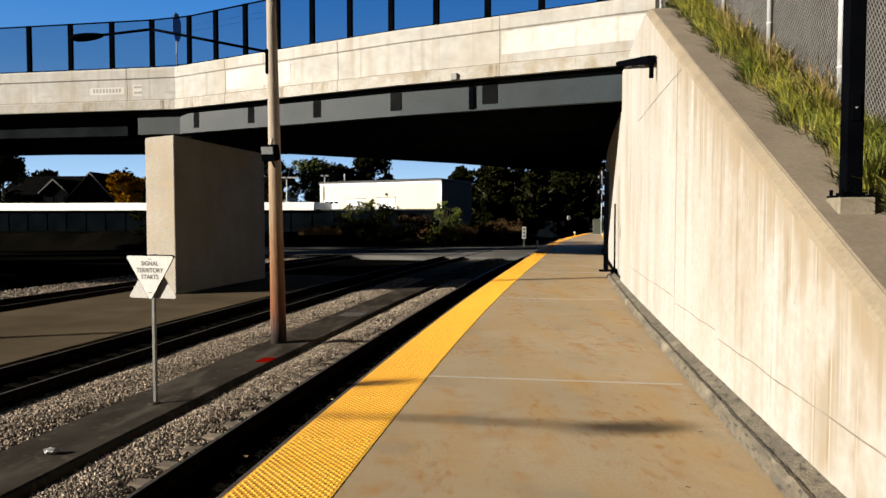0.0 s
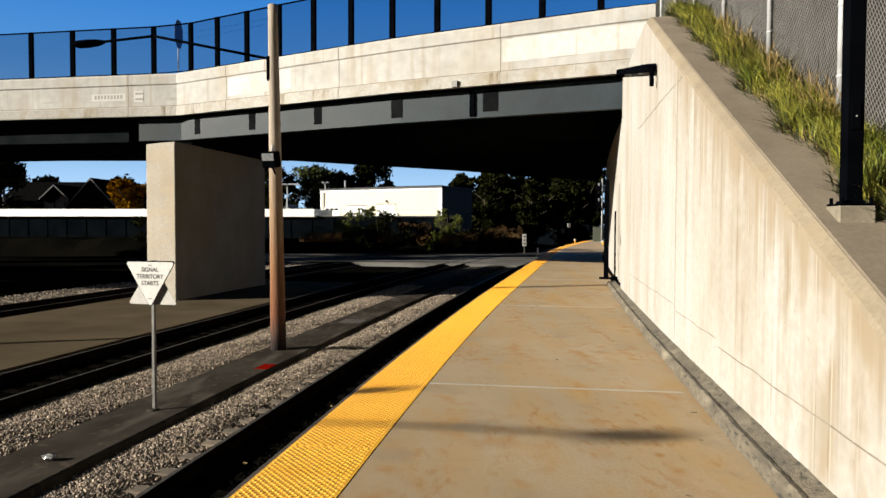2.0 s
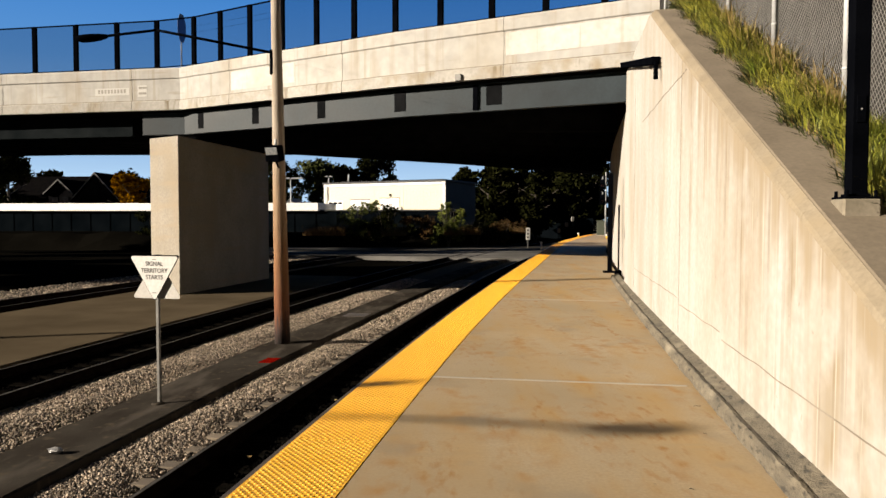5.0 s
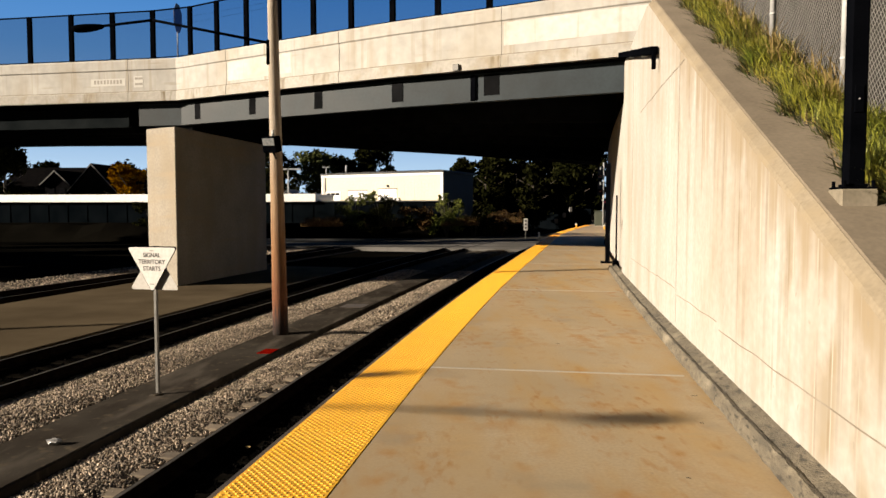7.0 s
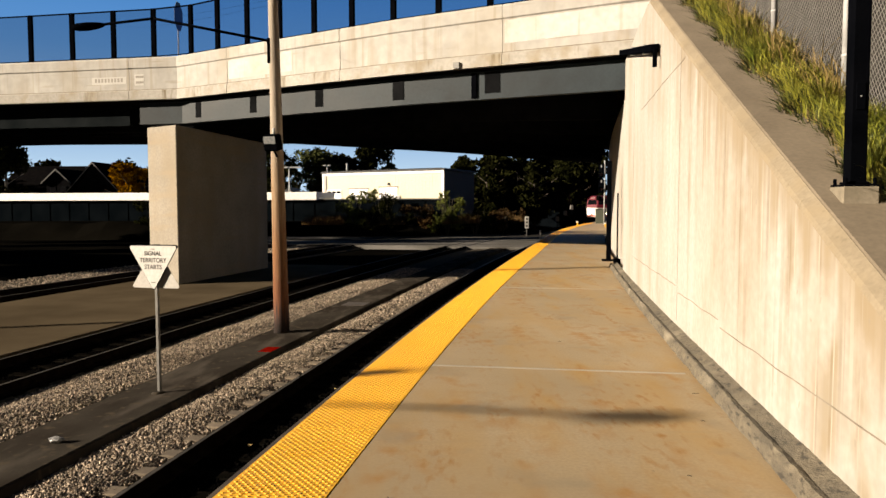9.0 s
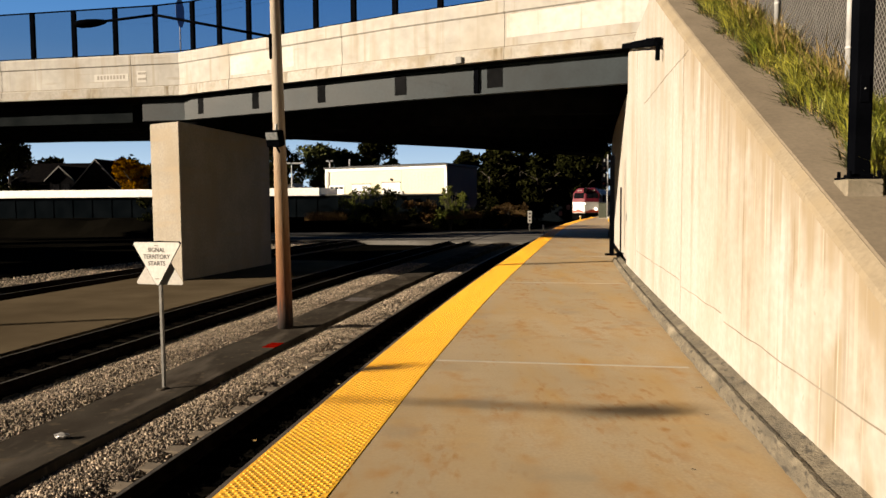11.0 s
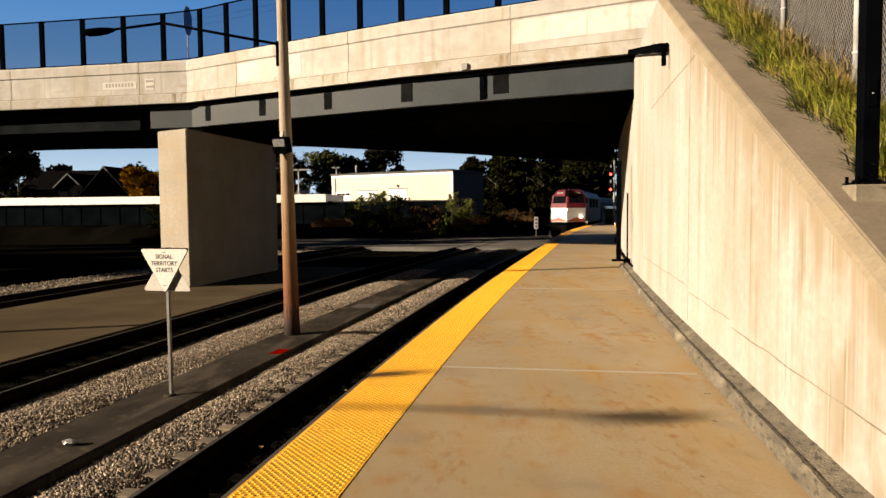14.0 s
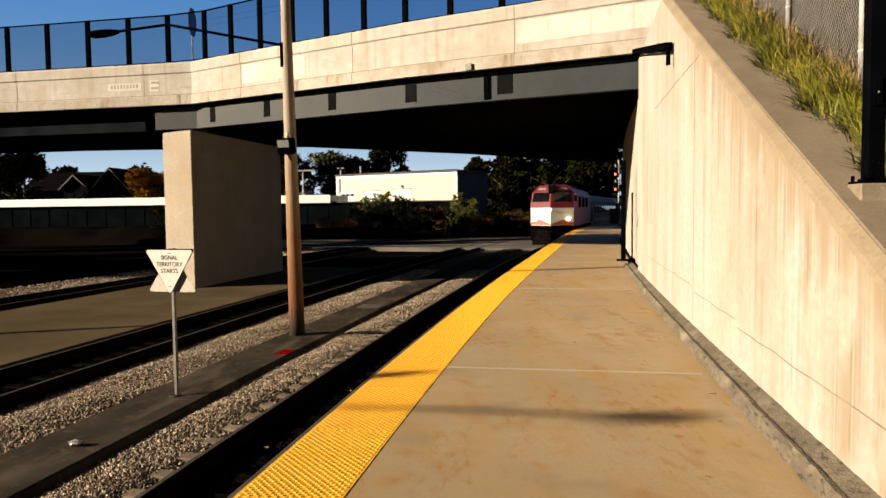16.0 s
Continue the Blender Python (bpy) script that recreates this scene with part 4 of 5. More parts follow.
for x, y in itertools.product((-0.08, 0.08), (-0.08, 0.08)):
    part("bolt", tube(bmesh.new(), (x, y, 0.157), (x, y, 0.195), 0.011, n=6), BLACK, lp)

# drain pipe from the bridge seat, sloped along the wall to fit the camera's view
dp = thing("drain_pipe", "black square drain pipe sloping along the wall top", "drain pipe")
a, b = along(16.0, -3.27, 4.94), along(11.0, -3.27, 3.92)
d = (b - a)
m = Matrix.Translation(a) @ d.to_track_quat("Y", "Z").to_matrix().to_4x4()
part("pipe", boxed(-0.06, 0.06, -1.2, d.length, -0.06, 0.06, 0.01, m=m), BLACK, dp)
part("spout", boxed(-0.028, 0.028, -0.028, 0.028, -0.27, 0.0, 0.006, m=Matrix.Translation(b)), BLACK, dp)
for f in (0.25, 0.7):
    q = a.lerp(b, f)
    part("clip", boxed(-0.02, 0.09, -0.03, 0.03, -0.08, 0.08, 0.004, m=Matrix.Translation(q)), GALV, dp)

# ---------------------------------------------------------------- utility poles
def utility_pole(m, label, arm, top, lean=0.0, flood=True, foot=-1.33):
    """arm: points of the lamp arm from the pole to the luminaire, in the pole's space."""
    up = thing("utility_pole", label, "utility pole", m)
    L = top - foot
    bm = bmesh.new()
    rings = []
    for k in range(17):
        f = k / 16
        r = 0.185 - 0.075 * f
        rings.append([(lean * f + r * math.cos(a), r * math.sin(a), L * f - 0.1) for a in [i * math.pi / 9 for i in range(18)]])
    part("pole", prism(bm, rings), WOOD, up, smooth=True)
    bm = bmesh.new()
    for a, b in zip(arm, arm[1:-1]):
        tube(bm, a, b, 0.032, n=8)
    part("lamp_arm", bm, BLACK, up)
    a, b = Vector(arm[-2]), Vector(arm[-1])
    d = (b - a).normalized()
    side = Vector((-d.y, d.x, 0)).normalized()
    bm = bmesh.new()
    rings = []
    for f, w, h in ((0, 0.05, 0.04), (0.08, 0.08, 0.06), (0.25, 0.12, 0.085), (0.5, 0.15, 0.10), (0.8, 0.14, 0.095), (0.95, 0.1, 0.065), (1.0, 0.04, 0.03)):
        c = a.lerp(b, f)
        rings.append([c + side * w * math.cos(t) + Vector((0, 0, (h * 0.7 if math.sin(t) > 0 else h * 1.1) * math.sin(t))) for t in [i * math.pi / 7 for i in range(14)]])
    part("luminaire", prism(bm, rings), BLACK, up, "dark cobra-head luminaire", smooth=True)
    c = Vector(arm[0])
    part("arm_bracket", boxed(c.x - 0.05, c.x + 0.05, c.y - 0.05, c.y + 0.05, c.z - 0.5, c.z + 0.06, 0.01), BLACK, up)
    part("conduit", tube(bmesh.new(), (c.x + 0.02, c.y - 0.02, c.z - 0.9), (c.x + 0.02, c.y - 0.02, c.z), 0.018, n=8), BLACK, up)
    if flood:
        fl = part("floodlight", boxed(-0.19, 0.17, -0.14, 0.12, -0.19, 0.17, 0.025, m=pose(-0.07, -0.30, 3.1 - foot, 14, 0, -14)), BLACK, up, "black floodlight housing")
        part("floodlight_lens", boxed(-0.155, 0.135, -0.155, -0.142, -0.02, 0.15, 0.006, m=pose(-0.07, -0.30, 3.1 - foot, 14, 0, -14)), LENS, fl)
        part("floodlight_bracket", tube(bmesh.new(), (-0.02, -0.15, 2.78 - foot), (-0.07, -0.30, 2.95 - foot), 0.022, n=8), BLACK, up)
        part("photocell", tube(bmesh.new(), (-0.06, -0.26, 3.28 - foot), (-0.06, -0.26, 3.42 - foot), 0.035, 0.03, n=10), GALV, up)
        part("ring_hook", tube(bmesh.new(), (0.15, -0.1, 3.22 - foot), (0.25, -0.12, 3.08 - foot), 0.02, n=6), BLACK, up)
    return up


F0 = -1.33
utility_pole(pose(-3.86, 16.5, F0), "weathered timber utility pole with lamp arm on the walkway", [(-0.18, -0.05, 5.43 - F0), (-2.82, -0.1, 5.93 - F0), (-3.95, -0.1, 5.80 - F0), (-4.68, -0.1, 5.74 - F0)], 6.78, lean=-0.10)
utility_pole(pose(-19.9, 0.76, -1.5), "timber utility pole with a lamp arm towards the tracks", [(0.15, 0, 5.55 + 1.5), (2.3, -0.64, 5.95 + 1.5), (3.95, -0.71, 5.80 + 1.5), (4.8, -0.72, 5.75 + 1.5)], 6.74, flood=False, foot=-1.5)
# unseen pole, added for the thin shadow line across the yard asphalt
utility_pole(pose(-28, 11.7, -1.5), "unseen timber utility pole added to cast a shadow on the yard", [(-0.15, 0, 6.3), (-1.5, -0.46, 6.4), (-2.0, -0.62, 6.4), (-2.6, -0.8, 6.35)], 6.0, flood=False, foot=-1.5)
wires = thing("overhead_wires", "two thin black wires leading to the pole", "cable")
for z, e in ((6.38, 24.5), (6.26, 23.6)):
    bm = bmesh.new()
    a, b = Vector((-3.98, 16.5, z)), Vector((-40, 85, e))
    pts = [a.lerp(b, i / 12) - Vector((0, 0, 0.5 * (1 - (2 * i / 12 - 1) ** 2))) for i in range(13)]
    for p, q in zip(pts, pts[1:]):
        tube(bm, p, q, 0.0025, n=5)
    part("wire", bm, BLACK, wires)

# ---------------------------------------------------------------- sign with two triangular plates
def triangle(w, h, r, thick, down=True):
    bm = bmesh.new()
    s = -1 if down else 1
    corners = [Vector((-w / 2, -s * h / 2)), Vector((w / 2, -s * h / 2)), Vector((0, s * h / 2))]
    ring = []
    for i, c in enumerate(corners):
        a, b = (corners[i - 1] - c).normalized(), (corners[(i + 1) % 3] - c).normalized()
        for f in (0, 0.5, 1):
            q = c + a * r * (1 - f) + b * r * f
            ring.append(q.lerp(c, 0.28) if f == 0.5 else q)
    prism(bm, [[(p.x, y, p.y) for p in ring] for y in (0, thick)])
    return bm


sg = thing("signal_sign", "white triangular sign reading SIGNAL TERRITORY STARTS on a post", "sign", pose(-4.54, 10.99, -1.325, 0, 0, -13))
part("post", boxed(-0.026, 0.026, 0.01, 0.06, -0.1, 2.325, 0.006), POST, sg)
part("base_collar", tube(bmesh.new(), (0, 0, 0.0), (0, 0, 0.03), 0.11, 0.07, n=12), ASPHALT, sg)
front_plate = part("front_plate", triangle(0.86, 0.70, 0.045, 0.006), WHITE, sg, "white inverted triangle", m=pose(0.0, -0.05, 1.985))
part("plate_edge", triangle(0.905, 0.735, 0.045, 0.004), BLACK, front_plate, "black rim", m=pose(0, 0.007, 0))
back_plate = part("back_plate", triangle(0.87, 0.66, 0.05, 0.006, False), GREYSIGN, sg, "dull white upright triangle", m=pose(0.005, 0.002, 2.0))
part("spacer", boxed(-0.02, 0.02, -0.038, 0.002, 1.9, 1.95), POST, sg)
part("cap", boxed(-0.05, 0.05, 0.0, 0.08, 2.326, 2.352, 0.005), INK, sg)
for text, z in (("SIGNAL", 2.21), ("TERRITORY", 2.105), ("STARTS", 2.0)):
    cu = bpy.data.curves.new("lettering", "FONT")
    cu.body, cu.size, cu.align_x, cu.extrude, cu.space_character = text, 0.094, "CENTER", 0.001, 1.0
    cu.offset = 0.0012
    ob = new("lettering", cu)
    cu.materials.append(INK)
    ob.parent = front_plate
    ob.matrix_basis = pose(0, -0.002, z - 2.0 - 0.012, 90, 0, 0) @ Matrix.Diagonal((0.96, 1.04, 1, 1))
for z in (0.30, -0.22):
    part("bar", boxed(-0.035, 0.035, -0.003, -0.001, z - 0.008, z + 0.004), POST, front_plate)

# marks and litter on the walkway
def on_walk(name, label, cat, u, o, bm, mat, z=-1.312, **k):
    return tagged(part(name, bm, mat, m=Matrix.Translation(along(u, o, z)) @ pose(0, 0, 0, 0, 0, heading(u)), **k), label, cat)


on_walk("paint_mark", "red painted rectangle on the asphalt walkway", "paint mark", 13.75, 3.98, boxed(-0.14, 0.14, -0.24, 0.24, -0.01, 0.004), REDPAINT)
on_walk("asphalt_patch", "dark patch on the asphalt walkway", "asphalt patch", 20.6, 4.3, boxed(-0.35, 0.35, -0.35, 0.35, -0.01, 0.004), EDGE)
bm = bmesh.new()
bmesh.ops.create_icosphere(bm, subdivisions=2, radius=1)
for v in bm.verts:
    v.co *= 0.75 + 0.5 * noise.noise(v.co * 2.3)
    v.co = Vector((v.co.x * 0.13, v.co.y * 0.07, max(0, v.co.z * 0.055 + 0.04)))
on_walk("crumpled_bottle", "crumpled clear plastic bottle lying on the walkway", "bottle", 7.95, 4.24, bm, PLASTIC)
# leaves and twigs on the platform and its track
for i, (u, o, s) in enumerate(((4.47, -2.64, 0.012), (6.4, -3.05, 0.03), (3.9, -0.95, 0.012), (5.6, -2.95, 0.014), (8.6, -1.9, 0.015))):
    p = along(u, o, 0.004)
    bm = bmesh.new()
    prev = None
    pts = [Vector((s * (k - 2) * 0.5, s * 0.6 * math.sin(k * 1.3 + i), 0.004)) for k in range(5)]
    for a, b in zip(pts, pts[1:]):
        tube(bm, a, b, 0.002, n=5)
    tagged(part("twig", bm, BARK, m=Matrix.Translation(p) @ pose(0, 0, 0, 0, 0, 37 * i)), "small brown twig on the platform", "twig", group="litter on the platform")
for i, (u, o) in enumerate(((8.4, 1.9), (8.0, 1.25), (11.2, 1.7), (10.1, 1.3), (13.5, 1.6), (16.2, 1.5))):
    bm = bmesh.new()
    vs = [bm.verts.new((0.035 * math.cos(a), 0.022 * math.sin(a), 0.012 * math.cos(2 * a))) for a in [k * math.pi / 4 for k in range(8)]]
    top = [bm.verts.new(v.co + Vector((0, 0, 0.003))) for v in vs]
    bm.faces.new(vs[::-1]), bm.faces.new(top)
    for k in range(8):
        bm.faces.new((vs[k], vs[(k + 1) % 8], top[(k + 1) % 8], top[k]))
    tagged(part("fallen_leaf", bm, STRAW, m=Matrix.Translation(along(u, o, -1.375)) @ pose(0, 0, 0, 8, 0, 61 * i)), "pale dry leaf lying on the track bed", "leaf", group="leaves on the track")

# ---------------------------------------------------------------- small things on the bridge
rs = thing("road_sign", "back of an octagonal road sign on the bridge", "road sign", pose(-11.0, 29.5, 6.16, 0, 0, 82))
part("post", boxed(-0.03, 0.03, -0.02, 0.02, 0, 3.8, 0.005), GALV, rs)
part("plate", prism(bmesh.new(), [[(0.36 * math.cos(a), y, 3.32 + 0.62 * math.sin(a)) for a in [math.pi / 8 + k * math.pi / 4 for k in range(8)]] for y in (-0.03, -0.022)]), POST, rs, "dull grey back of the plate")
for x0, x1, z0, z1, rowsn in ((-14.05, -12.55, 6.50, 6.78, 1), (-12.2, -11.8, 6.42, 6.85, 2)):
    p, n = front(s_at((x0 + x1) / 2))
    m = Matrix.Translation((p.x, p.y, 0)) @ Matrix(((-n.y, n.x, 0, 0), (n.x, n.y, 0, 0), (0, 0, 1, 0), (0, 0, 0, 1)))
    w = (x1 - x0) / 2
    pb = thing("painted_panel", "pale painted panel with faded marks on the parapet", "painted panel")
    part("panel", boxed(-w, w, 0.081, 0.086, z0, z1, m=m), PANEL, pb)
    for r in range(rowsn):
        h = (z1 - z0) / rowsn
        for k in range(9 if rowsn == 1 else 2):
            q = -w * 0.85 + k * (2 * w * 0.85 / (9 if rowsn == 1 else 2)) + 0.02
            part("bar", boxed(q, q + (0.09 if rowsn == 1 else 0.16), 0.087, 0.089, z0 + r * h + 0.08, z0 + r * h + h - 0.05, m=m), FADED, pb)
p, n = front(s_at(0.42))
part_box = thing("junction_box", "small grey box on the lower edge of the parapet", "junction box")
part("box", boxed(-0.1, 0.1, 0.141, 0.22, 5.86, 6.06, 0.01, m=Matrix.Translation((p.x, p.y, 0)) @ Matrix(((-n.y, n.x, 0, 0), (n.x, n.y, 0, 0), (0, 0, 1, 0), (0, 0, 0, 1)))), POST, part_box)

# ---------------------------------------------------------------- posts and gear along the platform
ps = thing("platform_post", "black steel post with a base plate at the platform's back", "post", pose(4.92, 21.3, 0, 0, 0, heading(21)))
part("post", boxed(-0.07, 0.07, -0.07, 0.07, 0.02, 3.0, 0.01), BLACK, ps)
part("base_plate", boxed(-0.2, 0.2, -0.17, 0.17, 0.0, 0.05, 0.01), BLACK, ps)
gp = thing("gutter_pipe", "thin dark downpipe in a black shoe by the abutment", "downpipe", pose(4.72, 19.4, 0, 0, 0, heading(20)))
part("pipe", tube(bmesh.new(), (0, 0, 0.2), (0, 0, 2.0), 0.022, n=10), BLACK, gp)
part("shoe", boxed(-0.10, 0.08, -0.1, 0.12, 0.0, 0.21, 0.02), BLACK, gp)

cab = thing("relay_cabinet", "olive green metal relay cabinet on the platform's far end", "cabinet", Matrix.Translation(along(72, -1.65, 0.0)) @ pose(0, 0, 0, 0, 0, heading(72)))
part("body", boxed(-0.3, 0.68, -0.4, 0.6, 0.08, 1.5, 0.03), GREENBOX, cab)
part("roof", boxed(-0.36, 0.74, -0.46, 0.66, 1.501, 1.57, 0.02), GREENBOX, cab)
part("plinth", boxed(-0.3, 0.68, -0.4, 0.6, 0.0, 0.079), PIER, cab)
part("door", boxed(-0.22, 0.60, -0.425, -0.401, 0.2, 1.4, 0.008), GREENBOX, cab)
ms = thing("signal_mast", "black railway signal mast with two hooded heads", "railway signal", Matrix.Translation(along(69, -2.15, 0.0)) @ pose(0, 0, 0, 0, 0, heading(69)))
part("mast", tube(bmesh.new(), (0.25, 0, 0), (0.25, 0, 6.2), 0.07, n=10), GALV, ms)
ROUNDELS = []
for z in (5.2, 3.75):
    hd = part("signal_head", boxed(-0.3, 0.18, -0.12, 0.12, z - 0.65, z + 0.65, 0.03), BLACK, ms)
    part("lens", tube(bmesh.new(), (-0.06, -0.14, z - 0.35), (-0.06, -0.121, z - 0.35), 0.17, n=16), REDLENS, hd)
    ROUNDELS.append((part("roundel", tube(bmesh.new(), (0, -0.01, 0), (0, 0.01, 0), 0.11, n=16), REDGLOW, hd, "glowing red signal disc", m=pose(-0.06, 0.0, z - 0.35)), z - 0.35))
    part("hood", tube(bmesh.new(), (-0.06, -0.40, z - 0.28), (-0.06, -0.121, z - 0.35), 0.2, n=16, caps=False), BLACK, hd)
    part("marker", boxed(-0.12, 0.02, -0.15, -0.121, z + 0.3, z + 0.58, 0.01), LENS, hd)
for u, o in ((66, -0.15), (60.5, -3.0)):
    bd = thing("bollard", "small yellow topped bollard on the platform", "bollard", Matrix.Translation(along(u, o, 0.0)), group="bollards on the platform")
    part("shaft", tube(bmesh.new(), (0, 0, 0), (0, 0, 0.28), 0.06, n=10), YELLOW, bd)
    part("cap", tube(bmesh.new(), (0, 0, 0.28), (0, 0, 0.4), 0.12, 0.08, n=10), WHITE, bd)

mk = thing("mile_sign", "white vertical sign with dark marks on a short post", "sign", pose(8.15, 71.0, -1.45, 0, 0, 5))
part("post", boxed(-0.04, 0.04, -0.03, 0.03, 0, 2.0), POST, mk)
pl = part("plate", boxed(-0.2, 0.2, -0.05, -0.035, 1.05, 2.25, 0.01), WHITE, mk)
for z in (1.3, 1.65, 2.0):
    part("bar", boxed(-0.1, 0.1, -0.054, -0.051, z - 0.1, z + 0.1), INK, pl)
wp = thing("marker_post", "short white marker post beside the track", "marker post", pose(8.9, 66.5, -1.45))
part("post", tube(bmesh.new(), (0, 0, 0), (0, 0, 0.85), 0.08, n=10), WHITE, wp)
part("cap", tube(bmesh.new(), (0, 0, 0.851), (0, 0, 1.0), 0.11, 0.06, n=10), WHITE, wp)
for i, (x, y) in enumerate(((17.0, 98), (18.6, 101), (20.2, 105))):
    dw = thing("dwarf_signal", "small grey dwarf signal beside the far track", "railway signal", pose(x - 1.5, y, -0.2 + 0.8 * i))
    part("head", boxed(-0.25, 0.25, -0.15, 0.15, 0, 0.7, 0.08), POST, dw)
    part("stem", boxed(-0.06, 0.06, -0.05, 0.05, -2.0, 0.0), BLACK, dw)

# ---------------------------------------------------------------- the distance
CROSS = [(0.30, 0.78), (0.93, 2.28), (2.42, 6.80), (6.95, 8.30), (8.45, 15.78), (15.93, 17.28), (17.43, 32.0)]
apron = thing("road", "sunlit grey asphalt apron crossing the tracks beyond the bridge", "road", kind="structure")
for o0, o1 in CROSS:
    part("apron_strip", sweep([(o0, -1.545), (o0, -1.245), (o0 + 0.03, -1.235), (o1 - 0.03, -1.235), (o1, -1.245), (o1, -1.545)], steps(51, 74 if o1 < 20 else 72, 2.0)), ROAD, apron)
rings = []
for x in steps(-70, 9, 2.5):
    y = 73.5 + max(0, x + 2) * 1.1
    k = 0.25 * noise.noise(Vector((x * 0.3, 0, 5)))
    rings.append([(x, y - 2.0, -1.56), (x, y - 0.8, -0.6 + k), (x, y + 0.6, 0.15 + k), (x, y + 8, 0.2), (x, y + 9, -1.6)])
tagged(part("bank", prism(bmesh.new(), rings), GROUND), "low dark earth bank at the yard's edge", "bank", kind="structure")

shed = thing("warehouse", "cream metal-clad warehouse with white doors and a side wall darkened as shaded", "warehouse", pose(-0.2, 90, -1.5, 0, 0, -28))
W, D, H = 19.2, 8.6, 8.2
part("front_wall", boxed(-W, 0, 0, 0.25, 0, H - 0.25), CREAMMETAL, shed, "cream ribbed metal front")
# the side's shade is put into a greyer siding than the sunlit front
part("side_wall", boxed(-0.25, 0, 0.26, D, 0, H - 0.25), GREYMETAL, shed)
part("back_wall", boxed(-W, 0, D + 0.01, D + 0.25, 0, H - 0.25), GREYMETAL, shed)
part("left_wall", boxed(-W, -W + 0.25, 0.26, D, 0, H - 0.25), GREYMETAL, shed)
part("roof", boxed(-W - 0.2, 0.2, -0.2, D + 0.4, H - 0.24, H, 0.05), GREYMETAL, shed)
for k in range(36):
    x = -W + 0.25 + k * 0.507
    part("rib", boxed(x, x + 0.06, -0.012, -0.001, 0.0, H - 0.3), CREAMMETAL, shed)
part("downpipe", boxed(-W + 0.5, -W + 0.62, -0.14, -0.035, 0, H - 0.3), GALV, shed)
part("eave_trim", boxed(-W, 0.02, -0.10, -0.015, H - 0.55, H - 0.25), WHITEROOF, shed, "white eave trim")
part("corner_trim", boxed(-0.28, 0.03, -0.06, -0.014, 0, H - 0.56), WHITEROOF, shed)
part("corner_trim", boxed(-W, -W + 0.22, -0.06, -0.014, 0, H - 0.56), WHITEROOF, shed)
for k in range(40):
    x = -W + 3.2 + k * 0.40
    part("roof_seam", boxed(x, x + 0.09, -0.22, D + 0.42, H + 0.001, H + 0.10), GREYMETAL, shed)
for x0, x1, z1 in ((4.6, 7.6, 5.75), (9.5, 12.3, 5.9)):
    dr = part("roller_door", boxed(-W + x0, -W + x1, -0.06, -0.032, 0, z1), WHITEROOF, shed, "white roller door")
    part("door_frame", boxed(-W + x0 - 0.12, -W + x1 + 0.12, -0.08, -0.033, z1 + 0.001, z1 + 0.12), GREYMETAL, dr)
part("wall_lamp", boxed(-W + 10.8, -W + 11.05, -0.22, -0.014, 6.2, 6.5, 0.03), GREYMETAL, shed)
door = part("roller_door", boxed(-W + 0.7, -W + 3.2, -0.06, -0.032, 0, 5.7), WHITEROOF, shed, "white roller door")
for k in range(3):
    part("door_pane", boxed(-W + 0.85 + k * 0.78, -W + 1.5 + k * 0.78, -0.08, -0.061, 5.2, 5.5), GLASS, door)
part("vent", boxed(-7.0, -6.5, -0.2, -0.035, 4.2, 4.8), GALV, shed)
part("flue", tube(bmesh.new(), (-W + 2, 3, H), (-W + 2, 3, H + 1.3), 0.12, n=8), GALV, shed)

low = thing("low_building", "long low building with a white fascia and dark walls", "building", pose(0, 77, -1.5, 0, 0, -8))
part("wall", boxed(-62, 0.5, 0, 6, 0, 4.05), DARKWALL, low, "blue-grey wall darkened as shaded")
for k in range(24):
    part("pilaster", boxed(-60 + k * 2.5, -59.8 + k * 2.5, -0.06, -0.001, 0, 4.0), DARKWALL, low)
part("fascia", boxed(-62.2, -14.4, -0.45, 6.4, 4.06, 4.95, 0.03), WHITEROOF, low, "white metal fascia")
part("gutter", boxed(-14.3, 0.6, -0.15, 6.2, 4.06, 4.2, 0.02), GREYMETAL, low)

hut = thing("small_hut", "small white gabled hut beside the low building", "hut", pose(-20.6, 93, -1.5, 0, 0, -10))
part("wall", boxed(-1.1, 1.1, 0, 3, 0, 4.6), WHITEMETAL, hut)
part("roof", prism(bmesh.new(), [[(-1.3, y, 4.6), (0, y, 5.9), (1.3, y, 4.6), (1.3, y, 4.45), (0, y, 5.7), (-1.3, y, 4.45)] for y in (-0.2, 3.2)]), GREYMETAL, hut)
part("gable", prism(bmesh.new(), [[(-1.1, y, 4.601), (0, y, 5.65), (1.1, y, 4.601)] for y in (0.0, 0.1)]), WHITEMETAL, hut)

rw = tagged(part("wall_far", boxed(-3, 9.5, 0, 0.5, 0, 3.4, m=pose(13.5, 112, -1.55, 0, 0, -14)), DARKWALL), "dark concrete wall behind the far track", "wall", kind="structure")


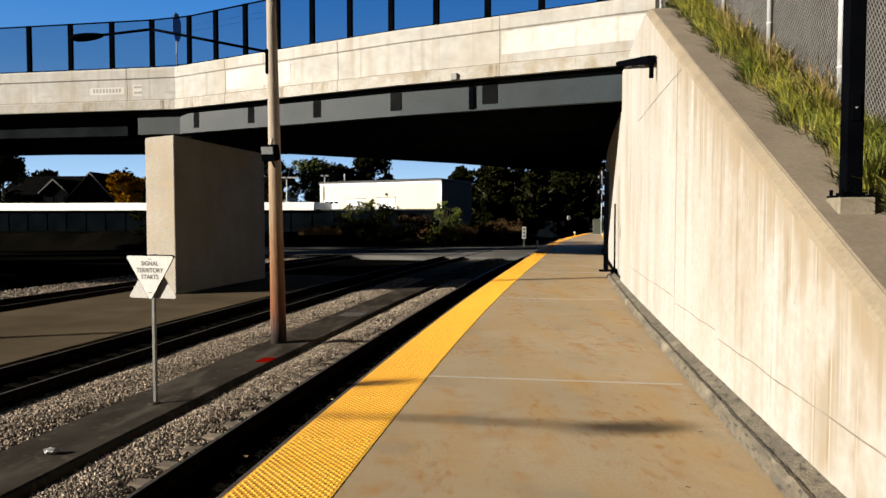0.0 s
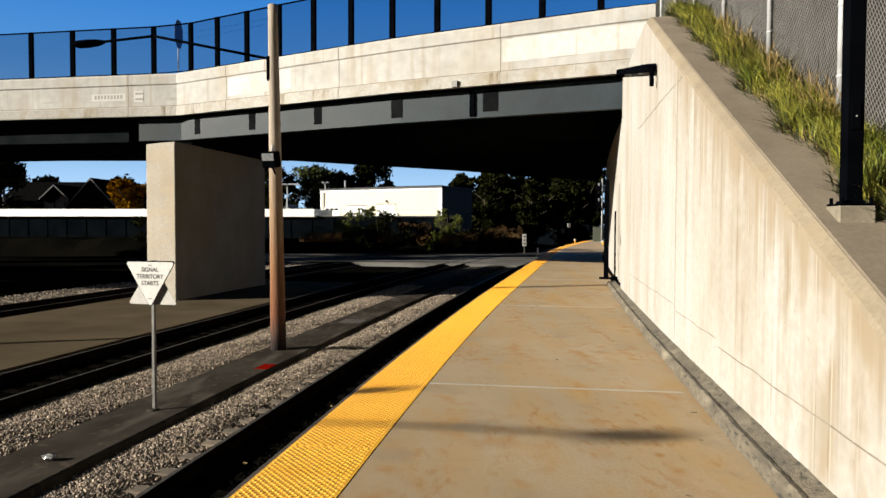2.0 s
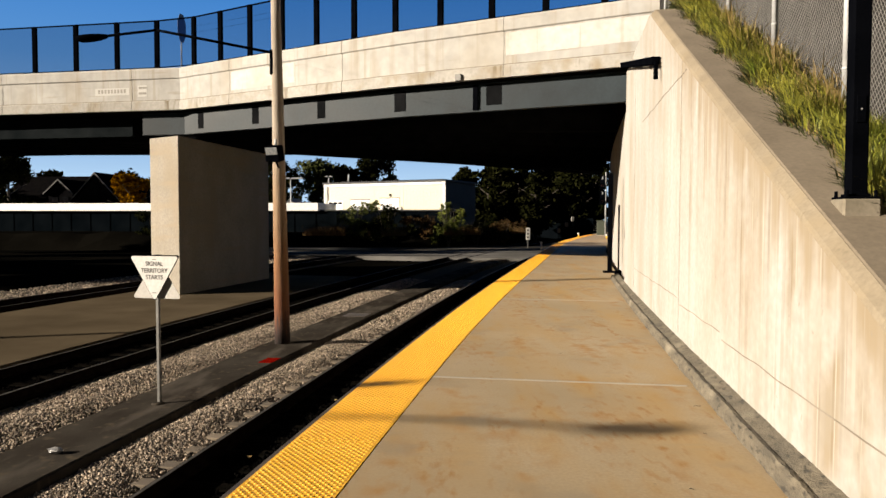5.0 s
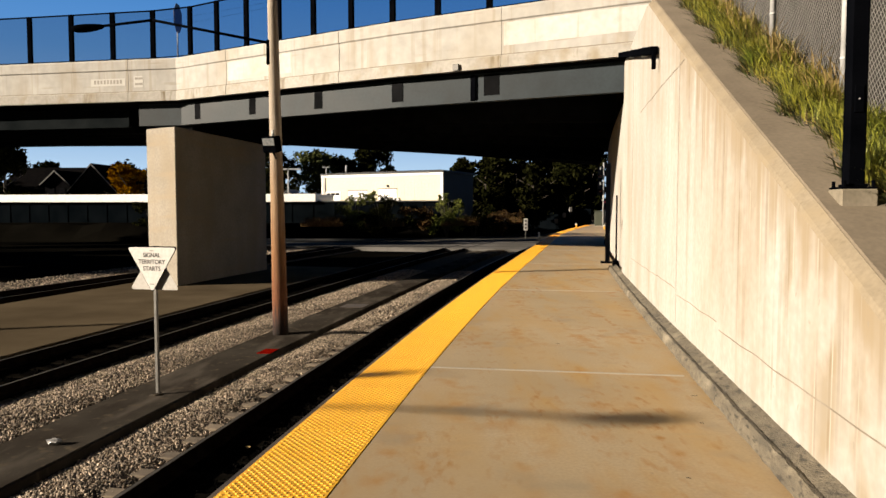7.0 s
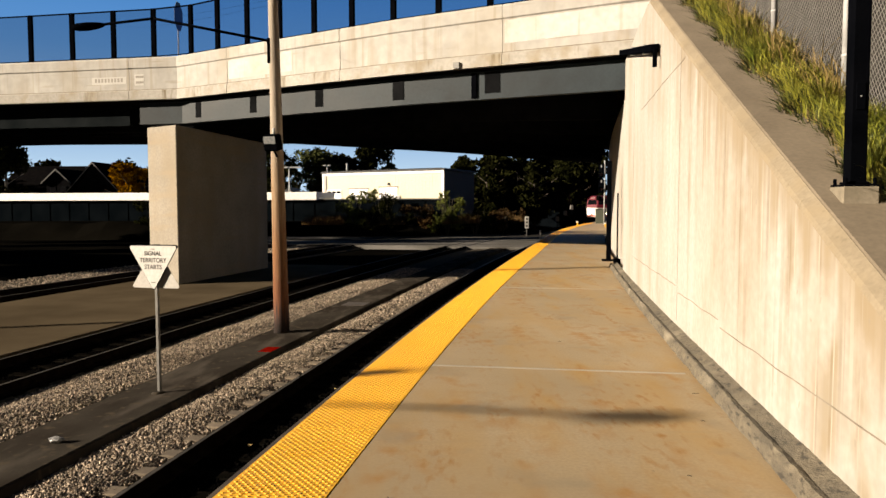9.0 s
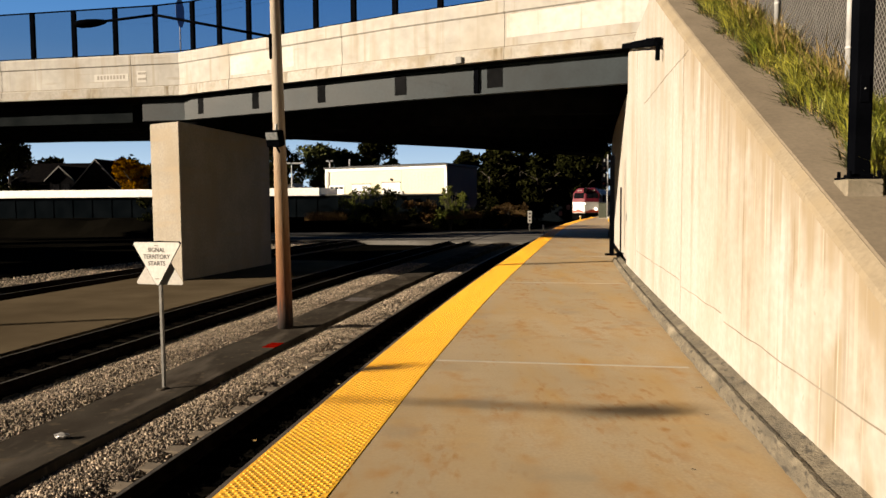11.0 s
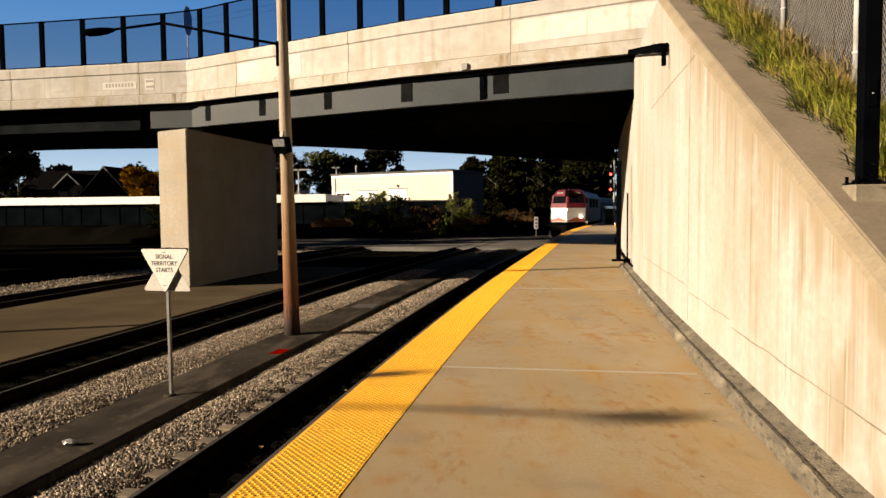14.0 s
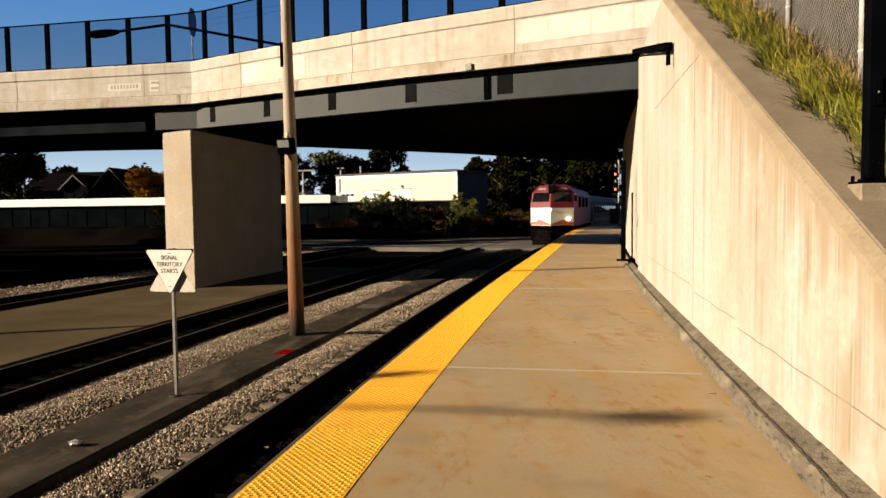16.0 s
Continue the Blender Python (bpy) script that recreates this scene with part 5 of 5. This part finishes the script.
def gable_house(m, w, d, h, rise, label):
    hs = thing("house", label, "house", m)
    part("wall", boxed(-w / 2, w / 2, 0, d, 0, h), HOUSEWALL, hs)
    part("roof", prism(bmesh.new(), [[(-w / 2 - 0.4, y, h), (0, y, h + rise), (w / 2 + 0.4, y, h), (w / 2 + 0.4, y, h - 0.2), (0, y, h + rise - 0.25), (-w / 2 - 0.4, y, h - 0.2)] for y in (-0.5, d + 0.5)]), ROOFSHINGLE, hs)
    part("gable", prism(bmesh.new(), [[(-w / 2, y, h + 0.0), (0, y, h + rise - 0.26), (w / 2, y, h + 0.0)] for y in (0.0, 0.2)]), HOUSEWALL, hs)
    for x in (-w * 0.22, w * 0.22):
        wd = part("window", boxed(x - 0.45, x + 0.45, -0.05, -0.001, h - 1.9, h - 0.5), STEELDARK, hs)
        part("pane", boxed(x - 0.38, x + 0.38, -0.07, -0.051, h - 1.83, h - 0.57), GLASS, wd)
    part("rake_trim", prism(bmesh.new(), [[(-w / 2 - 0.4, y, h - 0.02), (0, y, h + rise - 0.02), (w / 2 + 0.4, y, h - 0.02), (w / 2 + 0.4, y, h - 0.2), (0, y, h + rise - 0.22), (-w / 2 - 0.4, y, h - 0.2)] for y in (-0.6, -0.505)]), TRIM, hs, "pale rake boards")
    return hs


gable_house(pose(-45.6, 92, -1.5, 0, 0, -4), 7.0, 12, 5.0, 4.2, "dark gabled house behind the low building")
gable_house(pose(-52.0, 95, -1.5, 0, 0, -4), 3.4, 10, 6.6, 1.9, "narrow dark gabled house wing")
gable_house(pose(-50.5, 104, -1.5, 0, 0, 86), 9.0, 12, 6.0, 3.4, "dark house with its roof slope towards the yard")

for x, y, z, arms in ((-20.3, 92, 6.9, 1.6), (-16.6, 99.5, 7.6, 0.5)):
    sl = thing("yard_light", "grey yard light pole with two heads", "street lamp", pose(x, y, -1.5))
    part("pole", tube(bmesh.new(), (0, 0, 0), (0, 0, z + 1.5), 0.12, 0.08, n=8), GALV, sl)
    for s in (-1, 1):
        part("lamp_head", boxed(min(s * 0.1, s * arms), max(s * 0.1, s * arms), -0.2, 0.2, z + 1.45, z + 1.65, 0.03), GALV, sl)


# ---------------------------------------------------------------- trees and shrubs
def leaf_mass(name, lobes, n, leaf, mat):
    """Many small leaves in clumps round the lobes (x, y, z, rx, ry, rz)."""
    lb = np.array(lobes, float)
    wgt = lb[:, 3] * lb[:, 4] * lb[:, 5]
    k = RNG.choice(len(lb), n // 14, p=wgt / wgt.sum())
    d = RNG.normal(size=(len(k), 3))
    d /= np.linalg.norm(d, axis=1)[:, None]
    c = lb[k, :3] + d * lb[k, 3:] * (RNG.random(len(k)) ** 0.4)[:, None]
    size = lb[k, 3:].mean(1) * 0.22
    c = np.repeat(c, 14, 0) + RNG.normal(size=(len(k) * 14, 3)) * np.repeat(size, 14)[:, None] * 0.6
    m = len(c)
    a, b = RNG.normal(size=(m, 3)), RNG.normal(size=(m, 3))
    a /= np.linalg.norm(a, axis=1)[:, None]
    b -= a * (a * b).sum(1)[:, None]
    b /= np.linalg.norm(b, axis=1)[:, None]
    s = leaf * RNG.uniform(0.6, 1.4, (m, 1))
    v = np.stack([c - a * s, c - b * s * 0.5, c + a * s, c + b * s * 0.5], 1)
    return raw_mesh(name, v.reshape(-1, 3), np.arange(m * 4).reshape(-1, 4), mat)


def tree(x, y, h, w, mat, label, n=5000, leaf=0.22, conifer=False, trunk=0.3, low=0.33):
    tr = thing("tree", label, "tree", pose(x, y, -1.5))
    bm = bmesh.new()
    tube(bm, (0, 0, -0.1), (0.1, 0, h * 0.5), trunk, trunk * 0.6, n=9)
    tube(bm, (0.1, 0, h * 0.5), (0, 0.1, h * 0.9), trunk * 0.6, trunk * 0.15, n=8)
    for i in range(7):
        a, z = i * 2.4 + x, h * (0.32 + 0.07 * i)
        tube(bm, (0.06, 0, z), (w * 0.35 * math.cos(a), w * 0.35 * math.sin(a), z + h * 0.14), trunk * 0.3, trunk * 0.08, n=6)
    part("trunk", bm, BARK, tr)
    lobes = []
    r = np.random.default_rng(int(abs(x * 31 + y * 7)))
    if conifer:
        for i in range(9):
            f = i / 8
            lobes.append((0, 0, h * (0.18 + 0.8 * f), w * 0.5 * (1 - f) + 0.2, w * 0.5 * (1 - f) + 0.2, h * 0.08))
    else:
        for i in range(15):
            a, q = r.uniform(0, 6.28), r.uniform(0, 1) ** 0.6
            z = h * r.uniform(low, 0.9)
            k = 1 - abs(z / h - 0.58) * 1.1
            lobes.append((w * 0.36 * q * k * math.cos(a), w * 0.36 * q * k * math.sin(a), z, w * r.uniform(0.13, 0.22), w * r.uniform(0.13, 0.22), h * r.uniform(0.07, 0.12)))
    part("crown", leaf_mass("crown", lobes, n, leaf, mat), None, tr)
    return tr


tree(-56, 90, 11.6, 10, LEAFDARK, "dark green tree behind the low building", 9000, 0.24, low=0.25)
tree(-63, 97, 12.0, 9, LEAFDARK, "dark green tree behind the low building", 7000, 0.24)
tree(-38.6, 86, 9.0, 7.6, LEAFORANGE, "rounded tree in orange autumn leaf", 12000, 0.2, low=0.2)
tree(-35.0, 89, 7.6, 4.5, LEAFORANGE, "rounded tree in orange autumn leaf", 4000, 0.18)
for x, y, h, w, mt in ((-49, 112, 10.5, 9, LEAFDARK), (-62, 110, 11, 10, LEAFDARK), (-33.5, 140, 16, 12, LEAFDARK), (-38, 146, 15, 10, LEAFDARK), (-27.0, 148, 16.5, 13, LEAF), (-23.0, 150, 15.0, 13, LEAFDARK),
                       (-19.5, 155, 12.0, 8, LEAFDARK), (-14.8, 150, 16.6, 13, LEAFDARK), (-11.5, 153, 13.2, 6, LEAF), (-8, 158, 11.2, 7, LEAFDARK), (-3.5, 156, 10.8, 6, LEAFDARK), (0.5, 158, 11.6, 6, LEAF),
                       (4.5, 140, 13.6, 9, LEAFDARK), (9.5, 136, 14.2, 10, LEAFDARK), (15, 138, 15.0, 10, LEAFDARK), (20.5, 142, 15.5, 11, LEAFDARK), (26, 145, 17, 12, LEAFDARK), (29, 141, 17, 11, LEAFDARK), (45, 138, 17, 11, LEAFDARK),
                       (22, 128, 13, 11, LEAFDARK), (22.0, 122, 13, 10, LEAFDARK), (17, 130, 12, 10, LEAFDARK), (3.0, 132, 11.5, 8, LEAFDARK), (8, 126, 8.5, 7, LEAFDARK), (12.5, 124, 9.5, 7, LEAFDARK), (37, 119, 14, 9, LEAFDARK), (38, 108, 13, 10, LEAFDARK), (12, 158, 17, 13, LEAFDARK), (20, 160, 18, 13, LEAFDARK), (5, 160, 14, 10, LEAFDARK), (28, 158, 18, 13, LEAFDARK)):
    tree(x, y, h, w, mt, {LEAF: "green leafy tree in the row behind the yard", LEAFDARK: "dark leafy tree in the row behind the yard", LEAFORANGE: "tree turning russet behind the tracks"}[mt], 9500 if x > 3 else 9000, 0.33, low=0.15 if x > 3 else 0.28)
# unseen trees, added out of view to block the sun
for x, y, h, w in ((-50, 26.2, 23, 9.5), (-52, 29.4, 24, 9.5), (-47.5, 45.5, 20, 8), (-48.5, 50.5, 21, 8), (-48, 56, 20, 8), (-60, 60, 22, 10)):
    tree(x, y, h, w, LEAFDARK, "tall unseen tree added to shade the yard and platform", 9000, 0.42, low=0.4 if h > 20 else 0.15)
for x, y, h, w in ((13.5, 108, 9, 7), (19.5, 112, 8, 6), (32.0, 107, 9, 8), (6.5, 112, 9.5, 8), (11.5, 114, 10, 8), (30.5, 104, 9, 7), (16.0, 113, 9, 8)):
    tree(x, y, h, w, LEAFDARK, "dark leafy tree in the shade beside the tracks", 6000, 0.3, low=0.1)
tree(-23.5, 112, 9.8, 3.6, LEAFDARK, "narrow dark conifer beside the warehouse", 3500, 0.22, conifer=True)


def shrub(x, y, h, w, mat, label, n=5200):
    sh = thing("shrub", label, "shrub", pose(x, y, -1.5))
    for i in range(6):
        a = i * 1.05 + x
        part("stem", tube(bmesh.new(), (0, 0, -0.05), (w * 0.3 * math.cos(a), w * 0.3 * math.sin(a), h * 0.8), 0.05, 0.015, n=5), BARK, sh)
    r = np.random.default_rng(int(abs(x * 13 + y)))
    lobes = [(w * 0.3 * r.normal(), w * 0.3 * r.normal(), h * r.uniform(0.18, 0.85), w * 0.22, w * 0.22, h * 0.13) for _ in range(14)]
    part("foliage", leaf_mass("foliage", lobes, n, 0.10, mat), None, sh)


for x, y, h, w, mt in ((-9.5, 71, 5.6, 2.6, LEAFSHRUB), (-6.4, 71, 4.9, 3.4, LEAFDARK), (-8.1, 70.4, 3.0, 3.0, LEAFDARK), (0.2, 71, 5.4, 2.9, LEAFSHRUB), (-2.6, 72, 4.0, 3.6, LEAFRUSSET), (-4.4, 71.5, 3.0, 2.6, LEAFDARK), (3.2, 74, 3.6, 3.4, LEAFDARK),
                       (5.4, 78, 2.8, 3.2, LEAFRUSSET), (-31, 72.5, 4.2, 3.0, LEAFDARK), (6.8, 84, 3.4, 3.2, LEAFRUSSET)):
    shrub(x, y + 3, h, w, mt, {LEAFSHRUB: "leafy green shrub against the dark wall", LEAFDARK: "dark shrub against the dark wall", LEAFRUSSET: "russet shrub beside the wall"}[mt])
n = 11000
xs, ys = RNG.uniform(-19, 9, n), RNG.uniform(69.0, 71.5, n)
keep = np.sin(xs * 0.9) + 0.6 * np.sin(xs * 2.3 + 1) > -0.1
xs, ys = xs[keep], ys[keep]
n = len(xs)
ys = ys + np.maximum(0, xs + 2) * 1.1
ln, a = 0.2 + 0.8 * RNG.random(n) ** 2, RNG.uniform(0, 6.283, n)
b0 = np.stack([xs, ys, np.full(n, 0.0)], -1)
w = np.stack([np.cos(a), np.sin(a), 0 * a], -1) * 0.014
d = np.stack([np.sin(a), np.cos(a), 0 * a], -1) * (ln * 0.5)[:, None] + np.array([0, 0, 1.0]) * ln[:, None]
v = np.stack([b0 - w, b0 + w, b0 + d + w * 0.2, b0 + d - w * 0.2], 1)
tagged(new("dry_grass", raw_mesh("dry_grass", v.reshape(-1, 3), np.arange(n * 4).reshape(-1, 4), STRAWDULL)), "tall dry grass along the edge of the yard", "grass", kind="stuff")


# ---------------------------------------------------------------- the train
def profile(y, pts):
    return [(x, y, z) for x, z in pts]


def wheelset(parent, y):
    bm = bmesh.new()
    for s in (-1, 1):
        tube(bm, (s * 0.68, y, 0.5), (s * 0.80, y, 0.5), 0.5, n=20)
    tube(bm, (-0.7, y, 0.5), (0.7, y, 0.5), 0.09, n=8)
    part("wheelset", bm, UNDER, parent)


def bogie(parent, y, n=2):
    bg = part("bogie", boxed(-1.05, 1.05, y - 1.6, y + 1.6, 0.45, 0.85, 0.05), UNDER, parent)
    for k in range(n):
        wheelset(bg, y - 1.15 + 2.3 * k / (n - 1))


def locomotive():
    lo = thing("locomotive", "maroon and white diesel passenger locomotive with lit headlights", "locomotive")
    L = 17.0
    # hood behind the cab, with chamfered roof
    hood = [(-1.5, 1.45), (1.5, 1.45), (1.5, 3.7), (1.05, 4.25), (0.5, 4.38), (-0.5, 4.38), (-1.05, 4.25), (-1.5, 3.7)]
    part("hood", prism(bmesh.new(), [profile(2.7, hood), profile(L - 0.4, hood)]), MAROON, lo, "maroon hood")
    # two-faced nose: a low ridge down its middle
    lower = [[(-1.52, 0.85, z), (0, 0.0, z), (1.52, 0.85, z), (1.52, 1.15, z), (-1.52, 1.15, z)] for z in (1.52, 2.78)]
    part("nose", prism(bmesh.new(), lower), CREAM, lo, "white nose")
    part("cab_side", boxed(-1.52, 1.52, 1.151, 2.7, 1.52, 2.78), MAROON, lo, "maroon cab sides")
    mid = [[(-1.525, 0.84, 2.781), (0, -0.01, 2.781), (1.525, 0.84, 2.781), (1.525, 2.7, 2.781), (-1.525, 2.7, 2.781)], [(-1.525, 0.91, 3.16), (0, 0.08, 3.16), (1.525, 0.91, 3.16), (1.525, 2.7, 3.16), (-1.525, 2.7, 3.16)]]
    part("nose_band", prism(bmesh.new(), mid), MAROON, lo)
    up = []
    for z, w, yf, yc in ((3.161, 1.5, 0.95, 0.16), (3.85, 1.46, 1.23, 0.52), (4.34, 1.02, 1.42, 0.80), (4.40, 0.9, 1.6, 1.2)):
        up.append([(-w, yf, z), (0, yc, z), (w, yf, z), (w, 3.2, z), (-w, 3.2, z)])
    part("cab", prism(bmesh.new(), up), MAROON, lo, "maroon cab")
    # black block stands in for the recess's shade
    part("lamp_housing", boxed(-0.2, 0.24, 0.36, 1.3, 3.80, 4.36, 0.03), UNDER, lo, "black block for the dark recess between the number boards")
    for s in (-1, 1):
        ring = []
        for f, g in ((0.09, 0.06), (0.93, 0.06), (0.90, 0.97), (0.09, 0.97)):
            a = Vector((s * 0.0, 0.16 + 0.36 * g, 3.161 + 0.69 * g))
            b = Vector((s * (1.5 - 0.04 * g), 0.95 + 0.28 * g, 3.161 + 0.69 * g))
            ring.append(a.lerp(b, f))
        n = Vector((s * 0.44, -0.80, 0.4)).normalized()
        ws = part("windshield", prism(bmesh.new(), [[p + n * 0.004 for p in ring], [p + n * 0.02 for p in ring]]), GLASS, lo)
        part("wiper", tube(bmesh.new(), ring[0].lerp(ring[1], 0.5) + n * 0.03, ring[2].lerp(ring[3], 0.5) + n * 0.03, 0.015, n=5), BLACK, ws)

        def board(f, g, out):
            a, b = Vector((0, 0.52, 3.85)).lerp(Vector((0, 0.80, 4.34)), g), Vector((s * 1.46, 1.23, 3.85)).lerp(Vector((s * 1.02, 1.42, 4.34)), g)
            return a.lerp(b, f) + n * out

        nb = part("number_board", prism(bmesh.new(), [[board(f, g, d) for f, g in ((0.30, 0.22), (0.88, 0.22), (0.84, 0.80), (0.30, 0.80))] for d in (0.002, 0.03)]), MAROONDARK, lo)
        for k in range(4):
            f0 = 0.36 + 0.12 * k
            part("bar", prism(bmesh.new(), [[board(f, g, d) for f, g in ((f0, 0.34), (f0 + 0.07, 0.34), (f0 + 0.07, 0.68), (f0, 0.68))] for d in (0.031, 0.036)]), FADED, nb)
        part("side_window", boxed(min(s * 1.45, s * 1.535), max(s * 1.45, s * 1.535), 1.3, 2.4, 3.2, 3.8, 0.02), GLASS, lo)
        # red wedge low on each nose face
        part("nose_stripe", prism(bmesh.new(), [[(s * 1.53, 0.84 + d, 1.56), (s * 0.02, 0.0 + d, 1.56), (s * 0.02, 0.0 + d, 1.62), (s * 0.8, 0.44 + d, 1.95), (s * 1.53, 0.84 + d, 1.72)] for d in (-0.014, -0.004)]), REDSTRIPE, lo)
        part("ditch_light", tube(bmesh.new(), (s * 1.18, 0.50, 1.98), (s * 1.18, 0.70, 1.98), 0.12, n=14), HEADLIGHT, lo, "lit ditch light")
        part("mirror", boxed(min(s * 1.54, s * 1.72), max(s * 1.54, s * 1.72), 1.1, 1.16, 3.2, 3.65, 0.01), UNDER, lo)
        part("hand_rail", tube(bmesh.new(), (s * 1.56, 0.75, 1.0), (s * 1.56, 0.75, 2.6), 0.025, n=6), UNDER, lo)
        part("step_well", boxed(min(s * 1.1, s * 1.5), max(s * 1.1, s * 1.5), 0.7, 1.5, 0.45, 1.5, 0.02), UNDER, lo)
    part("headlight", tube(bmesh.new(), (0, -0.05, 2.62), (0, 0.12, 2.62), 0.055, n=16), HEADLIGHT, lo, "lit twin headlight")
    part("anticlimber", prism(bmesh.new(), [[(-1.5, 0.75, z), (0, -0.14, z), (1.5, 0.75, z), (1.5, 1.2, z), (-1.5, 1.2, z)] for z in (1.36, 1.515)]), UNDER, lo)
    part("pilot", prism(bmesh.new(), [[(-1.4, 0.9, 1.3), (0, 0.35, 1.3), (1.4, 0.9, 1.3)], [(-1.4, 0.7, 0.15), (0, -0.1, 0.15), (1.4, 0.7, 0.15)]]), UNDER, lo)
    part("coupler", boxed(-0.15, 0.15, -0.55, 0.3, 0.75, 1.05, 0.04), UNDER, lo)
    part("underframe", boxed(-1.45, 1.45, 1.0, L - 0.4, 1.0, 1.45, 0.03), UNDER, lo)
    part("fuel_tank", boxed(-1.3, 1.3, 6.6, 10.4, 0.35, 1.0, 0.15), UNDER, lo)
    bogie(lo, 3.9), bogie(lo, 13.1)
    part("horn", boxed(-0.3, 0.3, 3.3, 3.9, 4.46, 4.58, 0.05), UNDER, lo)
    for y in (5.0, 7.2, 9.4, 11.6, 13.8):
        part("roof_fan", tube(bmesh.new(), (0, y, 4.45), (0, y, 4.56), 0.6, 0.55, n=18), SILVER, lo)
    for s in (-1, 1):
        for y in (4.5, 7.5, 10.5):
            part("side_grille", boxed(min(s * 1.5, s * 1.53), max(s * 1.5, s * 1.53), y, y + 2.0, 2.8, 3.6, 0.01), UNDER, lo)
    return lo


def coach():
    co = thing("coach", "stainless steel passenger coach with a maroon band", "railway coach", group="coaches of the train")
    L = 25.5
    sec = [(-1.5, 1.0), (1.5, 1.0), (1.55, 2.4), (1.48, 3.5), (1.1, 4.0), (0.4, 4.2), (-0.4, 4.2), (-1.1, 4.0), (-1.48, 3.5), (-1.55, 2.4)]
    part("body", prism(bmesh.new(), [profile(0.2, sec), profile(L, sec)]), SILVER, co)
    part("band", boxed(-1.58, 1.58, 0.3, L - 0.1, 1.5, 1.85), MAROON, co)
    for s in (-1, 1):
        for k in range(11):
            part("window", boxed(min(s * 1.5, s * 1.57), max(s * 1.5, s * 1.57), 2.2 + k * 2.0, 3.5 + k * 2.0, 2.35, 3.1, 0.02), GLASS, co)
    part("end_door", boxed(-0.45, 0.45, 0.16, 0.2, 1.1, 3.2), GLASS, co)
    bogie(co, 3.2), bogie(co, L - 3.2)
    return co


LOCO = locomotive()
for ob in LOCO.children_recursive:
    ob.data.transform(Matrix.Diagonal((1.05, 1, 1.045, 1)))
COACHES = [coach()]
for _ in range(3):
    COACHES.append(copy_thing(COACHES[0], Matrix()))

# seconds, and where the train's nose is along the tracks
NOSE = [(0, 166.0), (2, 151.2), (4, 136.4), (6, 121.6), (8, 106.6), (9, 98.9), (10.2, 90.3), (11.4, 82.2), (12, 78.6), (13, 71.9), (14, 65.1), (15, 58.2), (16, 51.4)]


def on_track(u, length):
    a, b = along(u, TRACKS[0], RAILTOP), along(u + length, TRACKS[0], RAILTOP)
    return Matrix.Translation(a) @ pose(0, 0, 0, 0, 0, -math.degrees(math.atan2(b.x - a.x, b.y - a.y)))


def motions():
    # hidden glowing discs slide out of the heads, standing in for red lamps lighting
    for ob, z in ROUNDELS:
        walk(ob, [(0, pose(-0.06, 0, z)), (13.3, pose(-0.06, 0, z)), (13.6, pose(-0.06, -0.17, z)), (16, pose(-0.06, -0.17, z))])
    walk(LOCO, [(t, on_track(u, 15.5)) for t, u in NOSE])
    for i, c in enumerate(COACHES):
        walk(c, [(t, on_track(u + 16.9 + 25.2 * i, 24.5)) for t, u in NOSE])


motions()
